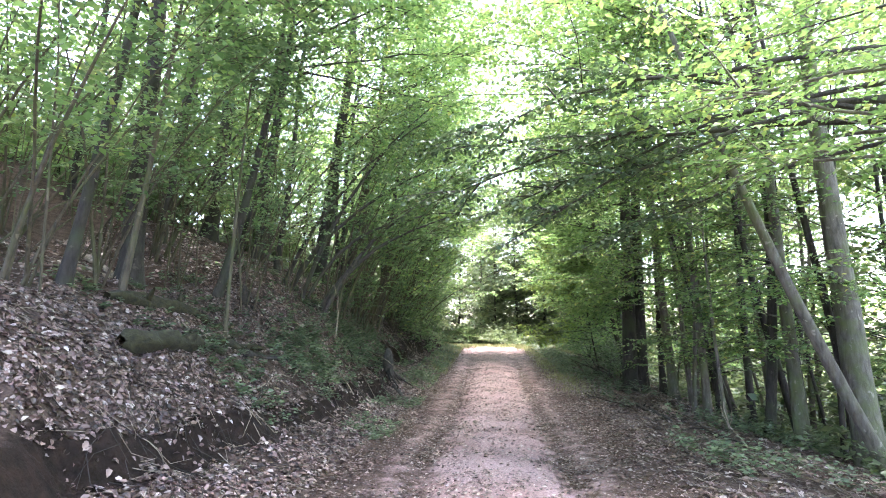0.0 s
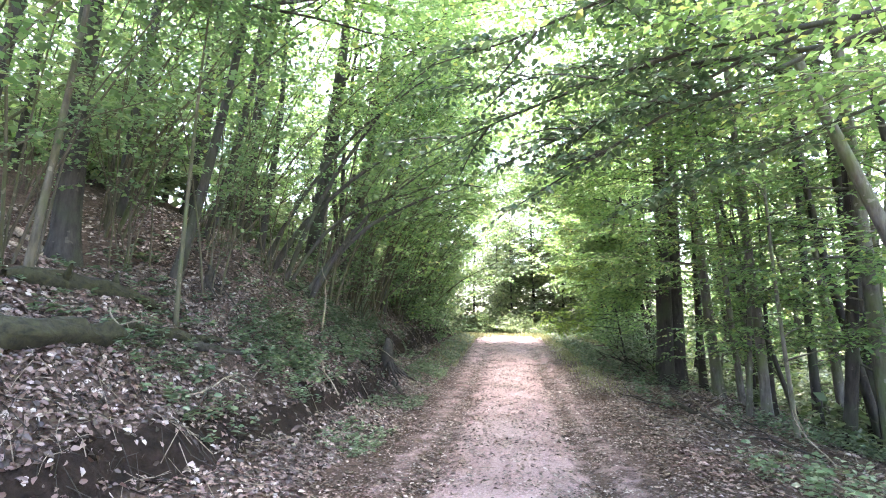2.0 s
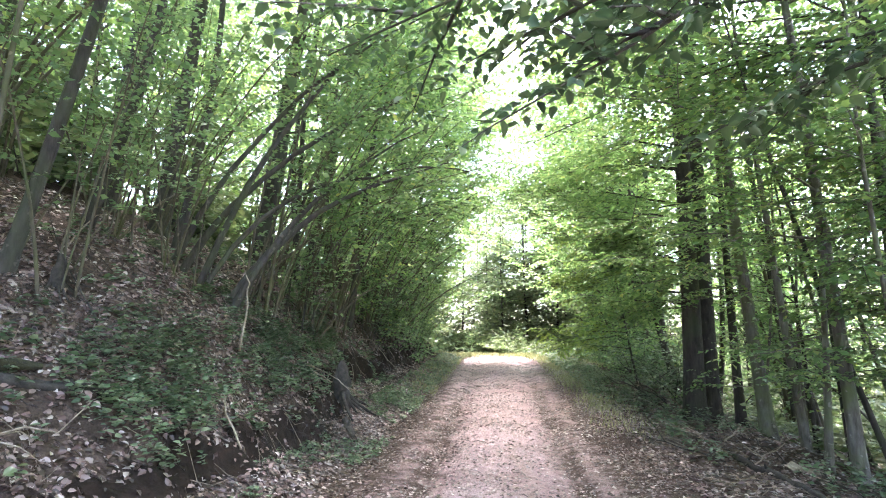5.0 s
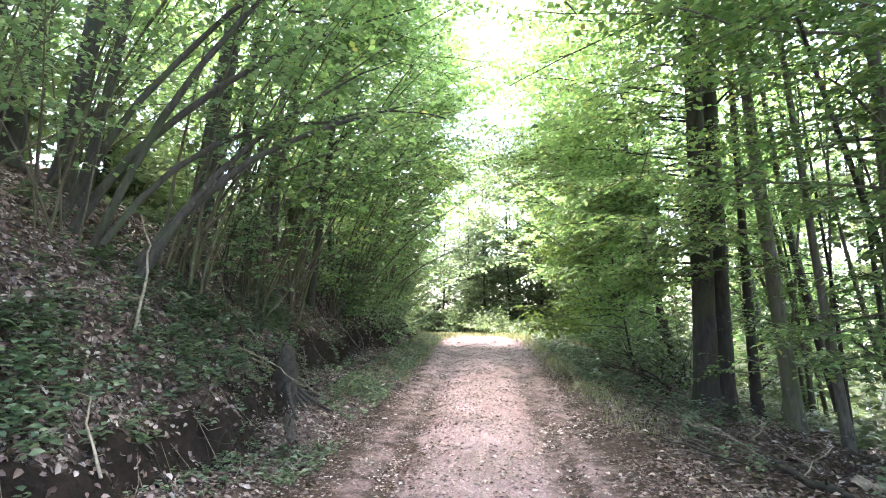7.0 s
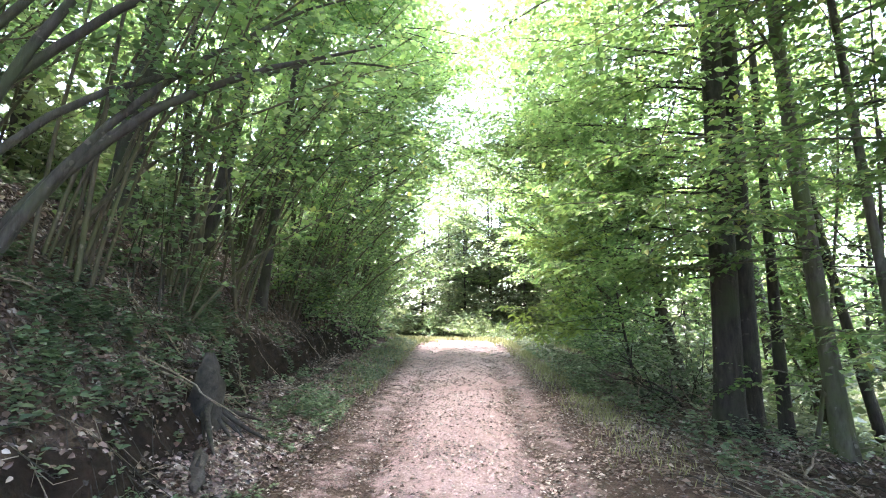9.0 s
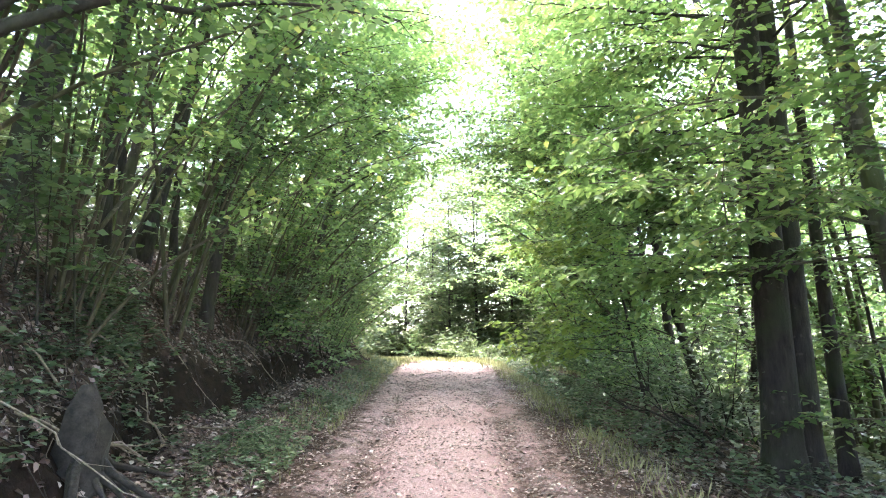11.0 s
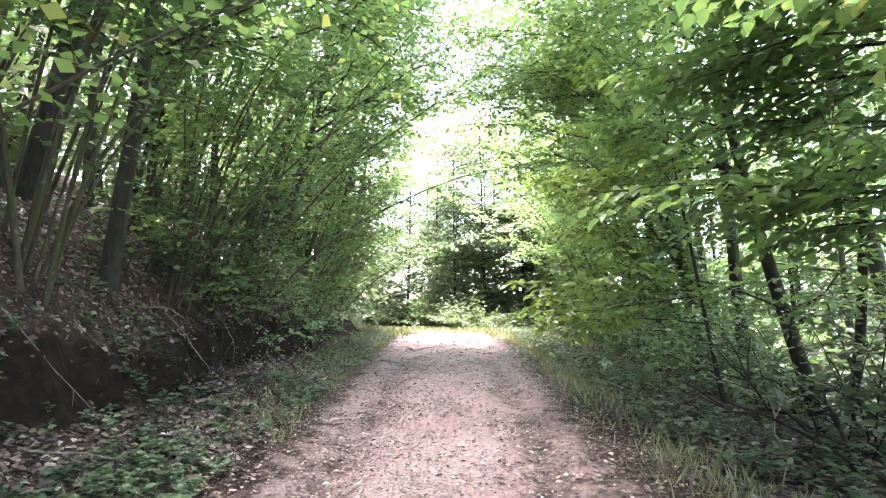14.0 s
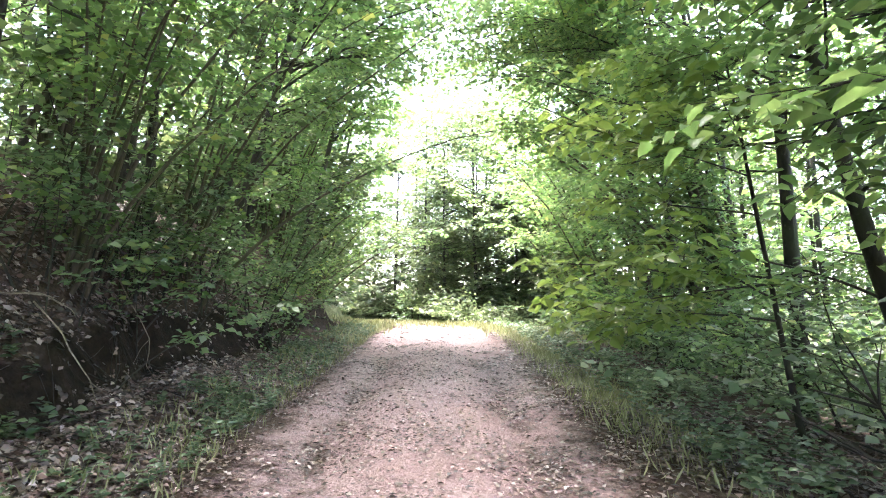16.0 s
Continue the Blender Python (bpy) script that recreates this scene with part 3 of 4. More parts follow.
make_tree((-4.8, 9.3), 7, 0.035, (0.4, 0.1), "thin sapling on the leafy bank", 36, BARK_HAZEL, LEAF_HAZEL, [(7, 3.0, 6.8, 0, 150, 20, 2.0, 0.1)], group=HILL, fine=False, leaf=0.11)
make_tree((-5.6, 7.6), 8, 0.05, (0.6, 0.3), "forked grey sapling by the mossy logs", 37, BARK_HAZEL, LEAF_HAZEL, [(9, 2.5, 7.8, 0, 150, 20, 2.2, 0.1)], group=HILL, fine=False, leaf=0.11)
for i, (x, y, h) in enumerate([(-4.6, 26, 9), (-4.8, 32, 10), (-4.8, 38, 11), (-6.6, 45, 11), (-8.2, 52, 12), (-10.5, 58, 12)]):
    far = y > 30
    make_tree((beside(x, y), y), h, 0.11, (2.0, 0.2), "yellow-green beech arching over the track", 130 + i, BARK_DARK, LEAF_LIME if i < 3 else LEAF_FAR,
              [(10, 1.2, 5.0, 0, 80, 22, 2.6, 0.14), (12, 3.5, h * 0.75, 0, 60, 38, 4.6, 0.16), (8, 4, h * 0.97, 0, 160, 45, 3.6, 0.1)], leaf=0.2 if far else 0.125, twig=0.9, step=0.22 if far else 0.15,
              spacing=0.11 if far else 0.062, fine=False, sub=4, woody=0 if far else 4, crooked=0.07, near_by=not far, group=HILL, name="beech_tree")
for i, (x, y) in enumerate([(-4.2, 15.6), (-4.2, 20.9), (-4.2, 22.4), (-4.0, 23.8)]):
    make_shrub((x, y), 12, 2.3, (0.25, -0.05), "leafy bush at the lip of the earth bank", 440 + i, BARK_DARK, LEAF_HAZEL, leaf=0.11, r=0.012, twig=0.6, step=0.1, spacing=0.06, fine=False, start=0.3,
               name="bush", category="bush", group="bushes on the lip of the bank", spread=0.35, foot=0.6)
rp = np.random.default_rng(55)
for i in range(16):
    x, y = rp.uniform(4.3, 7.6), rp.uniform(10.5, 19.5)
    make_tree((x, y), rp.uniform(6, 10), rp.uniform(0.03, 0.055), (rp.normal(-0.5, 0.7), rp.normal(0, 0.6)), "thin leafy pole among larger trunks on the slope", 460 + i, BARK_DARK if i % 2 else BARK_GREY, LEAF_BEECH,
              [(9, 1.0, 7.0, 180, 180, 18, 2.0, 0.1)], leaf=0.11, twig=0.7, step=0.16, fine=False, sub=2, crooked=0.06, name="young_beech", group="thin poles on the slope")
COPPICE = "hazel coppice on the bank"
for i, (x, y, n, reach) in enumerate([(-4.5, 14.6, 12, 6.0), (-4.3, 16.4, 12, 6.0), (-4.4, 18.8, 12, 5.6), (-4.2, 21.5, 12, 5.4), (-4.2, 23.8, 12, 5.4), (-4.3, 28.5, 12, 5.4), (-4.6, 34, 12, 5.5), (-5.0, 41, 12, 5.5),
                                       (-6.8, 14.5, 9, 6.5), (-6.6, 20, 9, 6.5), (-6.8, 25, 9, 6.5), (-7.2, 10.8, 8, 6.0), (-7.4, 6.4, 8, 6.0), (-5.9, 6.1, 6, 5.0), (-6.2, 8.0, 6, 5.5), (-8.5, 8.6, 8, 6.0), (-8.6, 13, 8, 6.5), (-8.8, 17.5, 8, 6.5), (-8.6, 22.5, 8, 6.5)]):
    far = y > 30
    make_shrub((beside(x, y), y), n, reach * 1.12, (0.46, -0.1), "many-stemmed hazel leaning out over the track", 300 + i, BARK_HAZEL, LEAF_BEECH if i % 2 else LEAF_HAZEL, leaf=0.2 if far else 0.12, r=0.026,
               step=0.17, spacing=0.11 if far else 0.062, fine=False, woody=0 if far else 3, start=0.36, group=COPPICE, spread=0.23)
for i, (x, y, n, reach) in enumerate([(-5.15, 10.8, 7, 4.6), (-5.7, 12.0, 8, 5.0), (-6.2, 10.0, 7, 5.0), (-6.6, 12.8, 8, 5.2), (-5.0, 12.6, 6, 4.4), (-7.6, 9.4, 9, 5.2), (-8.6, 7.6, 9, 5.2), (-7.3, 7.2, 8, 4.8), (-9.2, 11.0, 9, 5.6), (-9.6, 9.0, 9, 5.6)]):
    make_shrub((x, y), n, reach, (0.3, -0.12), "slender leafy hazel rising from the littered bank", 380 + i, BARK_HAZEL, LEAF_HAZEL, leaf=0.1, r=0.017, twig=0.6, step=0.17, spacing=0.06, fine=False, start=0.28, group=COPPICE, spread=0.3)
# the stout multi-stemmed stool
stool = make_shrub((-4.75, 13.0), 5, 7.5, (0.58, 0.2), "stout mossy many-stemmed hazel leaning out from the bank", 320, BARK_DARK, LEAF_HAZEL, r=0.066, step=0.16, start=0.5, group=COPPICE, spread=0.13, foot=0.6, fine=False, leaf=0.11)
rngb = np.random.default_rng(5)
arch = np.concatenate([bent((0.1, 0, 0.1), (2.2, 2.2, 2.45), (-0.2, -0.2, 0.35), 7, rngb, 0.03), bent((2.4, 2.32, 2.55), (4.1, 2.9, 2.7), (0, 0, 0.12), 7, rngb, 0.05)])
part("stem", stem_mesh("stem", [tube(arch, np.linspace(0.045, 0.01, 14), 7, rngb, 0.05)], BARK_DARK), stool, "long bough bowed out level over the track")
*lv, tws = sprays(arch, rngb, 0.2, 0.6, 0.09, 0.06, start=0.6)
foliage("crown", [lv], stool, LEAF_LIME, True)
tagged(part("twigwork", stem_mesh("twigwork", tws, BARK_DARK), stool), kind="stuff")
# bushes hugging the foot of the bank further on
for i, (x, y) in enumerate([(-4.3, 22.6), (-3.4, 25.2), (-4.0, 28), (-4.4, 31), (-5.0, 34.5), (-4.7, 36.5), (-4.9, 39.5), (-5.2, 42.5), (-5.8, 46.5), (-6.6, 51), (-10, 57)]):
    far = y > 32
    make_shrub((beside(x, y), y), 13, 2.7, (0.12, 0.0), "leafy bush overhanging the foot of the bank", 400 + i, BARK_DARK, LEAF_HAZEL if i % 2 else LEAF_BEECH, leaf=0.19 if far else 0.115, r=0.014,
               twig=0.65, step=0.13, spacing=0.11 if far else 0.06, fine=False, woody=0 if far else 4, start=0.08, name="bush", category="bush", group=BUSH, spread=0.45, foot=0.6)

# ---------- the wood around ----------
FAR = "trees of the wood around"


def far_tree(seed, h, r, leafmat, low):
    return make_tree((0, -300), h, r, (0.3, 0.2), "tall slim tree of the surrounding wood", seed, BARK_DARK if seed % 2 else BARK_GREY, leafmat,
                     [(17, low, h * 0.55, 0, 180, 20, 3.0, 0.12), (18, h * 0.45, h * 0.98, 0, 180, 38, 3.6, 0.12)], leaf=0.25, twig=1.0, step=0.3, spacing=0.135, fine=False, group=FAR, sub=4, woody=0, crooked=0.05, near_by=False)


kinds = [far_tree(500, 13, 0.1, LEAF_FAR, 1.2), far_tree(501, 15, 0.08, LEAF_BEECH, 1.5), far_tree(502, 12, 0.07, LEAF_FAR, 0.8), far_tree(503, 14, 0.11, LEAF_BEECH, 1.3)]
bushk = [make_shrub((0, -310 - 10 * k), 9, 2.6, (0, 0), "loose leafy bush in the wood", 520 + k, BARK_DARK, LEAF_FAR, leaf=0.25, r=0.014, twig=0.8, step=0.12, spacing=0.16, fine=False, start=0.05, woody=0, name="bush", category="bush",
                    group="bushes in the wood", spread=0.6, foot=0.7) for k in range(2)]
BEND = "pale leafy trees where the track bends"
wall_kinds = [make_tree((0, -340), 12, 0.09, (0.3, 0.2), "pale leafy tree branched to the ground beyond the brow", 530 + k, BARK_DARK, LEAF_FAR,
                        [(26, 0.4, 5.5, 0, 180, 14, 3.2, 0.12), (22, 4.5, 11.8, 0, 180, 32, 3.2, 0.12)], leaf=0.27, twig=1.0, step=0.24, spacing=0.13, fine=False, group=BEND, sub=4, woody=0, crooked=0.05, near_by=False) for k in range(2)]
rb = np.random.default_rng(19)
bend_spots = [(-0.2, 47.0), (6.4, 38.5), (6.8, 35.0), (-7.6, 37.5), (-6.0, 34.5), (1.6, 46.5), (3.6, 45.5), (5.8, 44.0), (1.6, 50.5), (4.4, 48), (-1.6, 50.5), (7.2, 46), (-4.0, 55), (-0.6, 55.5), (2.8, 54), (6.2, 53), (-7.5, 60), (-2.2, 61), (2.0, 61), (-11, 56), (-14, 62), (-6.6, 40.5), (-9.0, 43.5), (-12.5, 48)]
for i, (x, y) in enumerate(bend_spots):
    m = pose(x, y, lz(x, y), 0, 0, rb.uniform(0, 360))
    if i < 2:
        wall_kinds[i].matrix_basis = m
    else:
        copy_thing(wall_kinds[i % 2], m).scale = [rb.uniform(0.95, 1.25) * (1.0 + 0.25 * (y > 52))] * 3
hill_kinds = [make_tree((0, -360), 12.5, 0.075, (0.5, 0.2), "leafy young tree on the wooded slope above the bank", 540 + k, BARK_DARK, LEAF_LIME if k else LEAF_BEECH,
                        [(22, 0.8, 6.0, 0, 180, 14, 3.0, 0.1), (24, 5.0, 12.3, 0, 180, 30, 3.2, 0.12)], leaf=0.19, twig=0.95, step=0.26, spacing=0.11, fine=False, group=HILL, sub=4, woody=0, crooked=0.07, near_by=False) for k in range(2)]
for i in range(20):
    y = 3.0 + 1.8 * i + rb.uniform(-0.6, 0.6)
    x = rb.uniform(-11.5, -8.8) if i % 2 else rb.uniform(-16, -12)
    m = pose(x, y, lz(x, y), 0, 0, rb.uniform(0, 360))
    if i < 2:
        hill_kinds[i].matrix_basis = m
    else:
        copy_thing(hill_kinds[i % 2], m).scale = [rb.uniform(0.85, 1.15)] * 3
rf = np.random.default_rng(9)
spots = []
for _ in range(34):
    spots.append((rf.uniform(8.0, 17), rf.uniform(9, 46)))
for _ in range(16):
    spots.append((rf.uniform(-24, -8), rf.uniform(2, 55)))
for _ in range(16):
    spots.append((rf.uniform(-20, 14), rf.uniform(60, 82)))
for _ in range(14):
    spots.append((rf.uniform(24, 34), rf.uniform(0, 75)))
# out of view behind the start: trees added to keep sky light off the bank
spots += [(4.4, -1), (-4.6, -1.5), (5.6, -1.2), (-6.6, -1.5), (3.9, -6), (-4, -6.5)]
spots += [(-5, -4), (-6, 1.5), (5.2, -3), (-4.5, -9), (4.8, -9), (1, -14), (-8, -7), (9, -5), (8.2, 5.5)]
used = 0
for i, (x, y) in enumerate(spots):
    if abs(x - float(road_centre(y))) < 3.5 and y < 70:
        continue
    k = kinds[int(rf.integers(4))]
    m = pose(x, y, lz(x, y), 0, 0, rf.uniform(0, 360))
    if -12 < x < 0 and -3 < y < 14:     # the near slope has its own smaller-leaved trees
        continue
    if used < 4 and used == kinds.index(k):
        k.matrix_basis = m
        used += 1
    else:
        copy_thing(k if y < 48 else kinds[2], m).scale = [1.0 + 0.35 * (y > 58)] * 3
for j in range(used, 4):
    kinds[j].matrix_basis = pose(12 + 3 * j, 60, lz(12 + 3 * j, 60))
for i in range(13):
    x, y = rb.uniform(-1.2, 6.0), rb.uniform(38.5, 43)
    copy_thing(bushk[i % 2], pose(x, y, lz(x, y), 0, 0, rb.uniform(0, 360))).scale = [rb.uniform(0.5, 0.95)] * 3
first = [True, True]
for i in range(170):
    grow = 1.0
    if i < 14 or i >= 150:
        x, y = rf.uniform(7.0, 15), rf.uniform(11, 50)
    elif i < 44:
        x, y, grow = rf.uniform(19, 25), rf.uniform(5, 70), rf.uniform(1.3, 2.2)
    elif i < 90:
        x, y, grow = rf.uniform(-15, -7.0), rf.uniform(3, 50), rf.uniform(0.9, 1.5)
        x -= 4.0 if y < 13 else 0.0
    else:
        x, y, grow = (rf.uniform(-3.0, 8), rf.uniform(44, 56), rf.uniform(0.9, 1.7)) if i < 128 else (rf.uniform(-18, -5), rf.uniform(54, 66), rf.uniform(1.2, 2.0))
    k = i % 2
    if 90 <= i < 150 and abs(x - float(road_centre(y))) < 3.6:
        continue
    m = pose(x, y, lz(x, y), 0, 0, rf.uniform(0, 360))
    if first[k]:
        bushk[k].matrix_basis = m
        first[k] = False
    else:
        copy_thing(bushk[k], m).scale = [grow] * 3
make_shrub((-1.9, 46), 14, 2.2, (0, 0), "dark bush where the track bends away", 560, BARK_DARK, LEAF_HAZEL, leaf=0.2, r=0.02, twig=0.8, step=0.16, spacing=0.12, fine=False, start=0.05, name="bush", category="bush", group=BUSH, spread=0.35, foot=0.7)

# ---------- mossy logs, stump, dead wood ----------


def make_log(a, b, r, material, label, seed, name="log", stubs=2):
    """A fallen stem lying on the ground from a to b, with broken ends and branch stubs."""
    rng = np.random.default_rng(seed)
    n = 10
    s = np.linspace(0, 1, n)
    X, Y = a[0] + (b[0] - a[0]) * s, a[1] + (b[1] - a[1]) * s
    Z = land(X, Y)
    Z = 0.5 * Z + 0.5 * np.linspace(Z[0], Z[-1], n) + 0.55 * r
    e = thing(name, (X[0], Y[0], lz(X[0], Y[0])), label, "log")
    path = np.stack([X, Y, Z], 1) - np.array([X[0], Y[0], lz(X[0], Y[0])])
    path[:, :2] += rng.normal(0, 0.25 * r, (n, 2))
    rad = r * np.linspace(1.05, 0.75, n)
    rad[0], rad[-1] = 0.55 * r, 0.3 * r
    part("wood", stem_mesh("wood", [tube(path, rad * rng.uniform(0.85, 1.15, n), 10, rng, 0.22)], material), e)
    for _ in range(stubs):
        p = path[int(rng.integers(2, n - 2))]
        d = unit(np.array([rng.normal(), rng.normal(), 0.8]))
        part("branch_stub", stem_mesh("branch_stub", [tube(np.stack([p, p + d * r * 1.6, p + d * r * 2.6]), [0.4 * r, 0.3 * r, 0.12 * r], 6, rng, 0.1)], material), e)
    return e


make_log((-5.6, 7.3), (-5.05, 9.3), 0.14, MOSS, "thick moss-covered log lying along the bank", 1)
make_log((-4.5, 6.2), (-4.2, 7.6), 0.14, MOSS, "short moss-covered log below a longer one", 2, stubs=0)
make_log((-4.6, 7.7), (-4.25, 9.6), 0.075, MOSS, "rotting mossy branch on the leaf litter", 3)
make_log((-4.35, 8.9), (-3.75, 10.0), 0.06, ROOT, "dark broken branch on the bank", 4)
make_log((-8.0, 9.6), (-6.6, 9.2), 0.06, DEADWOOD, "pale fallen pole lying down the bank", 5)
make_log((-7.6, 9.0), (-6.3, 8.9), 0.035, DEADWOOD, "thin pale fallen pole", 6)
make_log((3.3, 11.4), (3.15, 13.6), 0.05, ROOT, "dark rotten branch along the edge of the track", 7)
make_log((3.5, 12.6), (4.1, 13.1), 0.075, DEADWOOD, "short pale sawn log end at the edge of the track", 8, stubs=0)
make_log((-2.75, 14.3), (-2.35, 13.4), 0.06, ROOT, "dark rotten log at the foot of the bank", 9, stubs=1)


def make_stump(x, y, label, seed, size):
    rng = np.random.default_rng(seed)
    z = lz(x, y)
    e = thing("tree_stump", (x, y, z), label, "stump")
    p = bent((0, 0, -0.2), (0.08, -0.05, size), (0.03, 0, 0), 6, rng, 0.05)
    part("wood", stem_mesh("wood", [tube(p, np.array([1.3, 1.0, 0.8, 0.85, 0.6, 0.25]) * 0.3 * size, 9, rng, 0.24)], ROOT), e)
    for k in range(7):
        a = rng.uniform(-1.6, 1.2)
        L = rng.uniform(0.4, 1.0) * size * 1.5
        q = [np.array([0.1, 0, 0.35 * size])]
        for s in (0.35, 0.7, 1.0):
            px, py = L * s * math.cos(a), L * s * math.sin(a)
            q.append(np.array([px, py, min(0.3 * size * (1 - s), 0.3) + lz(x + px, y + py) - z + 0.01]))
        part("root", stem_mesh("root", [tube(np.array(q), [0.06 * size, 0.05 * size, 0.035 * size, 0.012], 6, rng, 0.1)], ROOT), e)
    return e


make_stump(-3.1, 15.0, "black rotten stump jutting from the earth bank", 71, 0.74)
make_stump(-5.2, 10.7, "small dark broken stump in the litter", 72, 0.3)


def make_stick(p, q, r, material, label, seed, name="dead_branch", group="fallen dead branches", forks=2):
    rng = np.random.default_rng(seed)
    a = np.array([p[0], p[1], lz(*p[:2]) + (p[2] if len(p) > 2 else 0.015)])
    b = np.array([q[0], q[1], lz(*q[:2]) + (q[2] if len(q) > 2 else 0.02)])
    e = thing(name, tuple(a), label, "branch", group)
    path = bent((0, 0, 0), b - a, (0, 0, 0.04), 8, rng, 0.4)
    part("stem", stem_mesh("stem", [tube(path, np.linspace(r, 0.3 * r, 8), 5, rng, 0.08)], material), e)
    for _ in range(forks):
        o = path[int(rng.integers(3, 7))]
        d = unit(unit(b - a) + rng.normal(0, 0.45, 3)) * np.linalg.norm(b - a) * rng.uniform(0.2, 0.4)
        part("side_twig", stem_mesh("side_twig", [tube(np.stack([o, o + d * 0.5 + rng.normal(0, 0.03, 3), o + d]), [0.5 * r, 0.35 * r, 0.15 * r], 4)], material), e)
    return e


rs = np.random.default_rng(41)
for i in range(46):
    if i < 16:      # brushwood along the lower edge
        x, y = rs.uniform(2.7, 4.4), rs.uniform(9.5, 18.5)
        L, a = rs.uniform(0.6, 1.8), rs.normal(1.6, 0.6)
    elif i < 32:    # tangle on the bank
        x, y = rs.uniform(-5.2, -3.2), rs.uniform(12.5, 17.5)
        L, a = rs.uniform(0.6, 1.6), rs.uniform(0, 6.3)
    else:
        x, y = rs.uniform(-5.5, -2.6), rs.uniform(6.5, 26)
        L, a = rs.uniform(0.5, 1.5), rs.uniform(0, 6.3)
    make_stick((x, y), (x + L * math.cos(a), y + L * math.sin(a), rs.uniform(0.02, 0.3)), rs.uniform(0.008, 0.02), DEADWOOD if i % 3 else ROOT, "dead branch lying in the leaf litter", 600 + i)
for i, (p, q) in enumerate([((3.5, 17.9), (2.75, 18.9, 0.55)), ((3.7, 18.6), (2.9, 18.2, 0.5)), ((3.9, 19.2), (2.8, 19.6, 0.7)), ((3.4, 18.3), (3.9, 19.6, 0.8))]):
    make_stick(p, q, 0.026, ROOT, "crooked black dead branch beside the track", 760 + i, forks=4)
make_stick((-3.75, 12.4), (-3.7, 12.5, 1.5), 0.018, DEADWOOD, "pale upright dead stick on the bank", 700, forks=0)
make_stick((-4.5, 17.0), (-4.75, 17.0, 0.9), 0.02, DEADWOOD, "pale upright dead stick on the bank", 701, forks=1)
for i in range(3):  # thin dead stems and hanging roots over the earth face
    y = 17.5 + 2.2 * i + rs.uniform(-0.7, 0.7)
    x = float(road_centre(y)) - 1.95 - float(cut_line(y))
    make_stick((x - 0.5, y, 0.3), (x + rs.uniform(0.0, 0.6), y + rs.uniform(-0.9, 0.7), 0.05), 0.009, DEADWOOD, "thin root hanging over the earth bank", 720 + i, name="hanging_root", group="roots hanging over the bank", forks=1)

# ---------- leaf litter, grass, herbs ----------


def scatter(n, ulo, uhi, ylo, yhi, rng, keep):
    y = rng.uniform(ylo, yhi, n)
    u = rng.uniform(ulo, uhi, n)
    x = u + road_centre(y)
    k = rng.random(n) < keep(u, x, y)
    return x[k], y[k], u[k]


def ground_normal(x, y):
    h = 0.04
    gx, gy = (land(x + h, y) - land(x - h, y)) / (2 * h), (land(x, y + h) - land(x, y - h)) / (2 * h)
    return unit(np.stack([-gx, -gy, np.ones_like(gx)], 1))


def litter(name, n, ulo, uhi, ylo, yhi, size, tilt, seed, keep, label, curled=False):
    rng = np.random.default_rng(seed)
    x, y, u = scatter(n, ulo, uhi, ylo, yhi, rng, keep)
    N = ground_normal(x, y)
    a = rng.uniform(0, 2 * np.pi, len(x))
    A = unit(np.stack([np.cos(a), np.sin(a), np.zeros_like(a)], 1) + rng.normal(0, tilt, (len(x), 3)))
    A = unit(A - N * (A * N).sum(1, keepdims=True) * 0.9)
    S = size * rng.uniform(0.5, 1.25, len(x))
    P = np.stack([x, y, land(x, y) + 0.008 + 0.012 * rng.random(len(x))], 1)
    me = leaf_mesh(name, P, A, unit(N + rng.normal(0, tilt, N.shape)), S, LITTER, 0.62, curled, 0.14)
    tagged(new(name, me), label, "leaf litter", kind="stuff")


def shoulder_keep(u, x, y):
    ru = np.exp(-((np.abs(u) - 0.9) / 0.22) ** 2)
    k = 0.2 + 0.75 * ru + sstep(1.2, 1.75, np.abs(u)) * 0.9
    return k * (1 - 0.4 * sstep(16, 28, y) * (np.abs(u) < 0.8)) * (0.55 + 0.45 * wob(x, y, 2.3, 6))


def bank_keep(u, x, y):
    w = -1.95 - u
    face = np.exp(-((w - cut_line(y) - 0.16) / 0.26) ** 2)
    return (1 - 0.88 * face) * (0.6 + 0.4 * wob(x, y, 1.9, 8))


litter("leaf_litter", 64000, -2.3, 2.6, 3.5, 26, 0.058, 0.25, 1, shoulder_keep, "brown fallen leaves strewn over the track")
litter("leaf_litter", 60000, -1.9, 2.1, 3.5, 28, 0.046, 0.3, 5, lambda u, x, y: 0.45 + 0.4 * wob(x, y, 3.1, 3), "small scraps of dry leaf trodden into the track")
litter("leaf_litter", 9000, -2.4, 2.6, 26, 58, 0.12, 0.2, 2, shoulder_keep, "brown fallen leaves strewn over the track")
litter("leaf_litter", 75000, -6.0, -2.0, 4, 15, 0.07, 0.5, 3, bank_keep, "thick brown leaf litter on the bank", True)
litter("leaf_litter", 70000, -7.5, -2.0, 15, 27, 0.075, 0.45, 6, bank_keep, "thick brown leaf litter on the bank")
litter("leaf_litter", 14000, -3.3, -1.8, 14, 27, 0.07, 0.4, 8, bank_keep, "brown leaves heaped along the foot of the bank", True)
litter("leaf_litter", 9000, -8.5, -6.0, 4, 15, 0.09, 0.45, 7, bank_keep, "brown leaf litter high on the bank")
litter("leaf_litter", 42000, 2.0, 7.0, 4, 22, 0.08, 0.3, 4, lambda u, x, y: 0.6 + 0.4 * wob(x, y, 1.5, 2), "brown leaf litter on the falling slope")


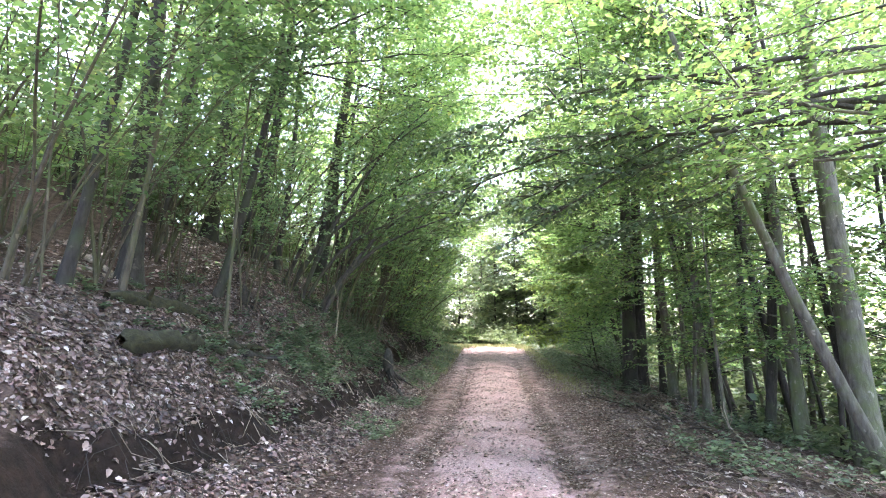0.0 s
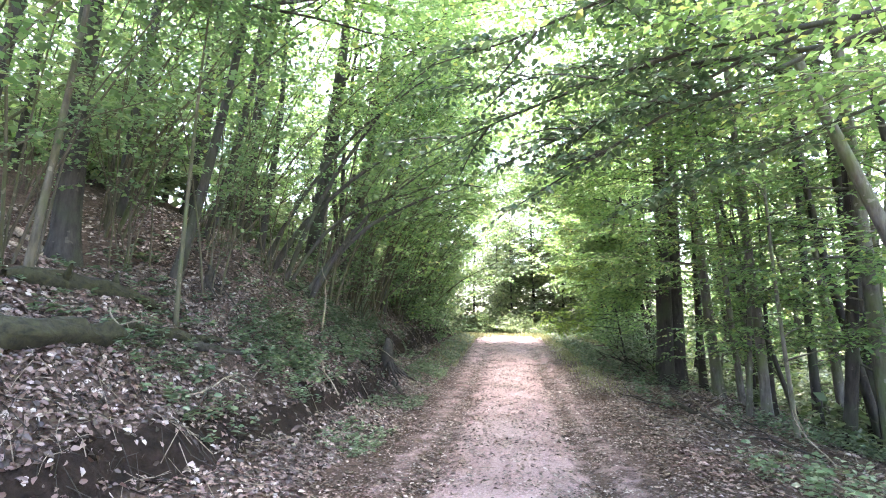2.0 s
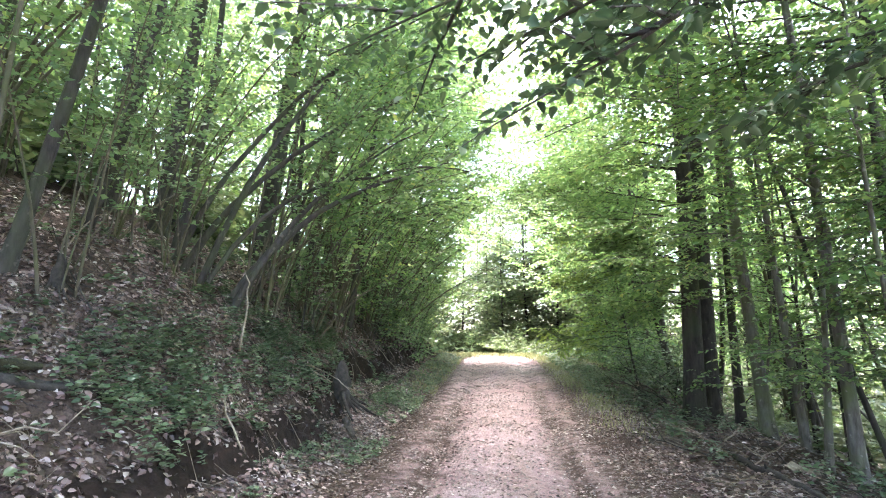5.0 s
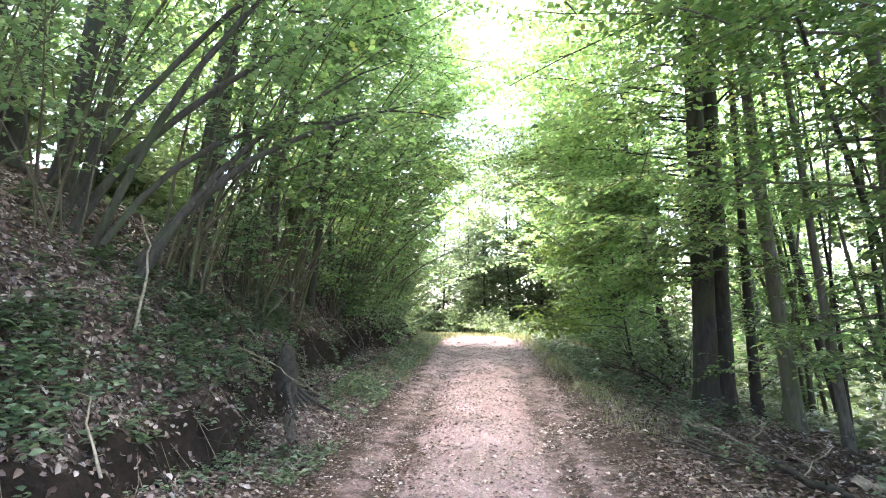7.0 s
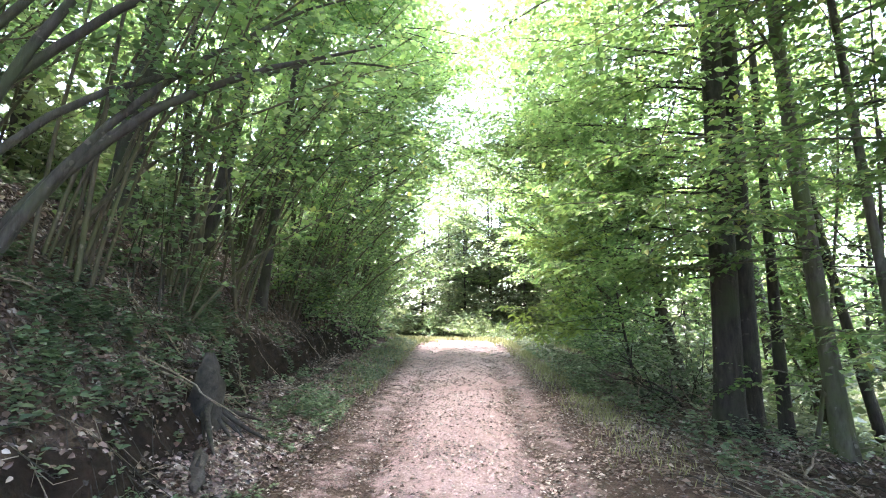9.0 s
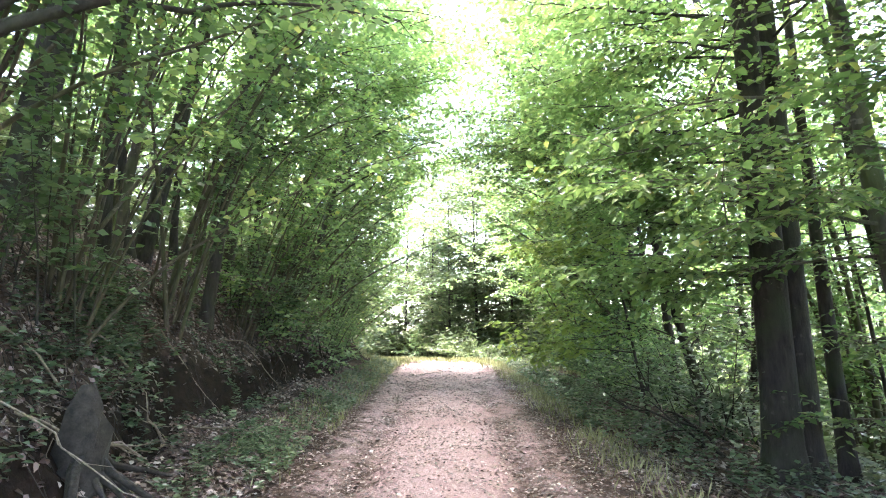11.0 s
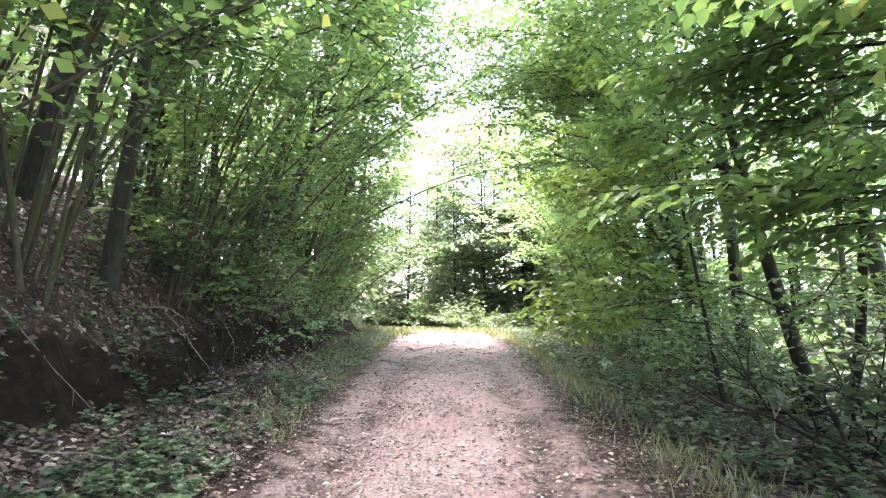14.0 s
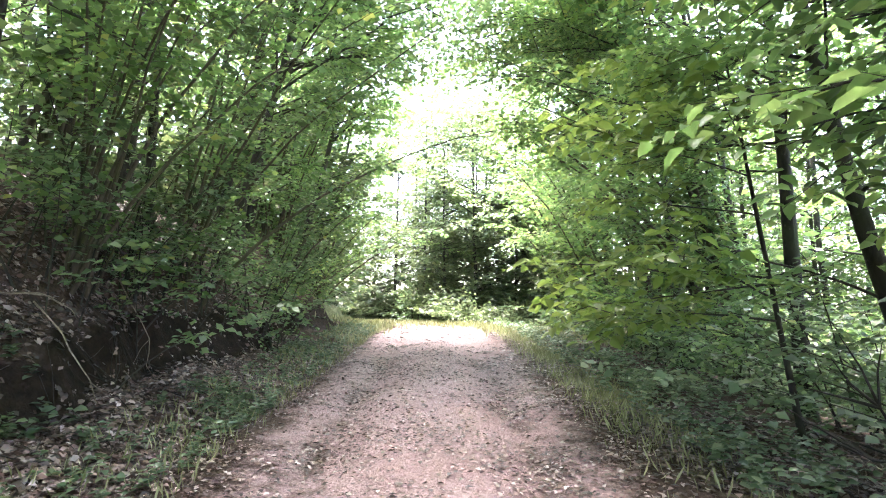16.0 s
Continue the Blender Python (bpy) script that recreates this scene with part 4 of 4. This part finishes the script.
def twig_scatter(name, n, ulo, uhi, ylo, yhi, seed, material, label):
    rng = np.random.default_rng(seed)
    x, y, u = scatter(n, ulo, uhi, ylo, yhi, rng, lambda u, x, y: 0.5 + 0.5 * wob(x, y, 1.1, 3))
    out = []
    for i in range(len(x)):
        a, L = rng.uniform(0, 6.3), rng.uniform(0.12, 0.55)
        q = np.array([[x[i] + L * s * math.cos(a + 0.3 * s), y[i] + L * s * math.sin(a + 0.3 * s), 0.0] for s in (0, 0.5, 1)])
        q[:, 2] = land(q[:, 0], q[:, 1]) + 0.015 + np.array([0, 0.03, 0.06]) * rng.random()
        out.append(tube(q, [0.005, 0.004, 0.002], 3))
    tagged(new(name, stem_mesh(name, out, material)), label, "twig litter", kind="stuff")


twig_scatter("twig_litter", 800, -6.0, -2.2, 4.5, 16, 51, DEADWOOD, "thin pale twigs strewn over the bank")
twig_scatter("twig_litter", 1800, -6.0, -2.2, 4.5, 22, 52, ROOT, "thin dark twigs strewn over the bank")
twig_scatter("twig_litter", 1500, 2.2, 5.0, 6, 20, 53, DEADWOOD, "thin pale twigs along the lower edge")


def herbs(name, n, ulo, uhi, ylo, yhi, leaf, tall, seed, keep, label, material=LEAF_HERB):
    """Low plants: rosettes of leaves on short stalks."""
    rng = np.random.default_rng(seed)
    x, y, u = scatter(n, ulo, uhi, ylo, yhi, rng, keep)
    k = 7
    h = tall * rng.uniform(0.3, 1.0, len(x))
    X, Y = np.repeat(x, k), np.repeat(y, k)
    lv = np.tile(np.linspace(0.35, 1, k), len(x)) * np.repeat(h, k)
    a = np.repeat(rng.uniform(0, 6.3, len(x)), k) + np.tile(np.arange(k) * 2.4, len(x))
    A = np.stack([np.cos(a), np.sin(a), rng.uniform(-0.2, 0.45, len(a))], 1)
    P = np.stack([X, Y, land(X, Y) + lv], 1)
    N = unit(np.array([[0, 0, 1.0]]) + rng.normal(0, 0.3, P.shape) - 0.3 * A * np.array([[1, 1, 0]]))
    me1 = leaf_mesh(name, P, A, N, leaf * rng.uniform(0.6, 1.25, len(a)), material, 0.7, ylo < 20 and uhi < 5)
    tagged(new(name, me1), label, "undergrowth", kind="stuff")


def patchy(f, s, cut):
    return lambda u, x, y: sstep(cut, cut + 0.4, wob(x, y, f, s))


herbs("undergrowth", 2400, -2.7, -1.75, 15, 34, 0.065, 0.14, 11, lambda u, x, y: 0.25 + 0.75 * sstep(-0.2, 0.5, wob(x, y, 1.3, 1)), "low green herbs and brambles at the foot of the bank")
herbs("undergrowth", 1100, -2.7, -1.7, 7, 15, 0.045, 0.07, 12, patchy(1.4, 3, 0.05), "patches of low green herbs by the track")
herbs("undergrowth", 2600, -6.5, -2.9, 7, 20, 0.085, 0.2, 13, lambda u, x, y: 0.12 + 0.5 * sstep(-0.1, 0.6, wob(x, y, 1.9, 2)), "scattered bramble and ivy leaves on the bank")
herbs("undergrowth", 2600, 2.6, 8.0, 7, 24, 0.09, 0.35, 14, patchy(1.1, 5, -0.1), "green seedlings and brambles on the slope", LEAF_HERB)
herbs("undergrowth", 3600, 5.0, 15, 7, 46, 0.16, 0.5, 15, lambda u, x, y: 0.8 + 0 * u, "bright green undergrowth on the lower ground", LEAF_FAR)
herbs("undergrowth", 3800, -5.2, -2.7, 9.5, 18, 0.08, 0.3, 17, lambda u, x, y: np.exp(-((-1.95 - u - cut_line(y) - 0.95) / 0.45) ** 2) * (0.55 + 0.45 * wob(x, y, 1.7, 6)), "low bramble and ivy along the lip of the bank")
herbs("undergrowth", 900, 2.2, 3.6, 18, 36, 0.085, 0.3, 16, lambda u, x, y: 0.9 + 0 * u, "low bramble leaves at the grassy edge", LEAF_HERB)


def grass(name, n, ulo, uhi, ylo, yhi, tall, seed, keep, label):
    rng = np.random.default_rng(seed)
    x, y, u = scatter(n, ulo, uhi, ylo, yhi, rng, keep)
    a = rng.uniform(0, 6.3, len(x))
    A = unit(np.stack([0.45 * np.cos(a), 0.45 * np.sin(a), np.ones_like(a)], 1) + rng.normal(0, 0.15, (len(x), 3)))
    N = np.stack([np.sin(a * 1.7), np.cos(a * 1.7), 0 * a], 1)
    P = np.stack([x, y, land(x, y) - 0.01], 1)
    me2 = leaf_mesh(name, P, A, N, tall * rng.uniform(0.5, 1.3, len(x)), GRASS, 0.09 if yhi < 40 else 0.2, False, 0.05)
    tagged(new(name, me2), label, "grass", kind="stuff")


grass("grass", 17000, 1.55, 2.9, 14, 38, 0.15, 21, lambda u, x, y: sstep(13, 18, y) * np.exp(-((u - 2.15) / 0.4) ** 2) * (0.6 + 0.4 * wob(x, y, 2, 2)), "thin dry grass along the edge of the track")
grass("grass", 6000, -2.6, -1.6, 16, 38, 0.15, 22, lambda u, x, y: sstep(15, 22, y) * (0.5 + 0.5 * wob(x, y, 2, 4)), "thin grass at the foot of the bank")
grass("grass", 16000, -3.2, 8.0, 29, 56, 0.22, 23, lambda u, x, y: sstep(28, 34, y) * np.where(np.abs(u) < 1.3, 0.35 * sstep(32, 37, y), 0.9), "sunlit grass where the track bends")
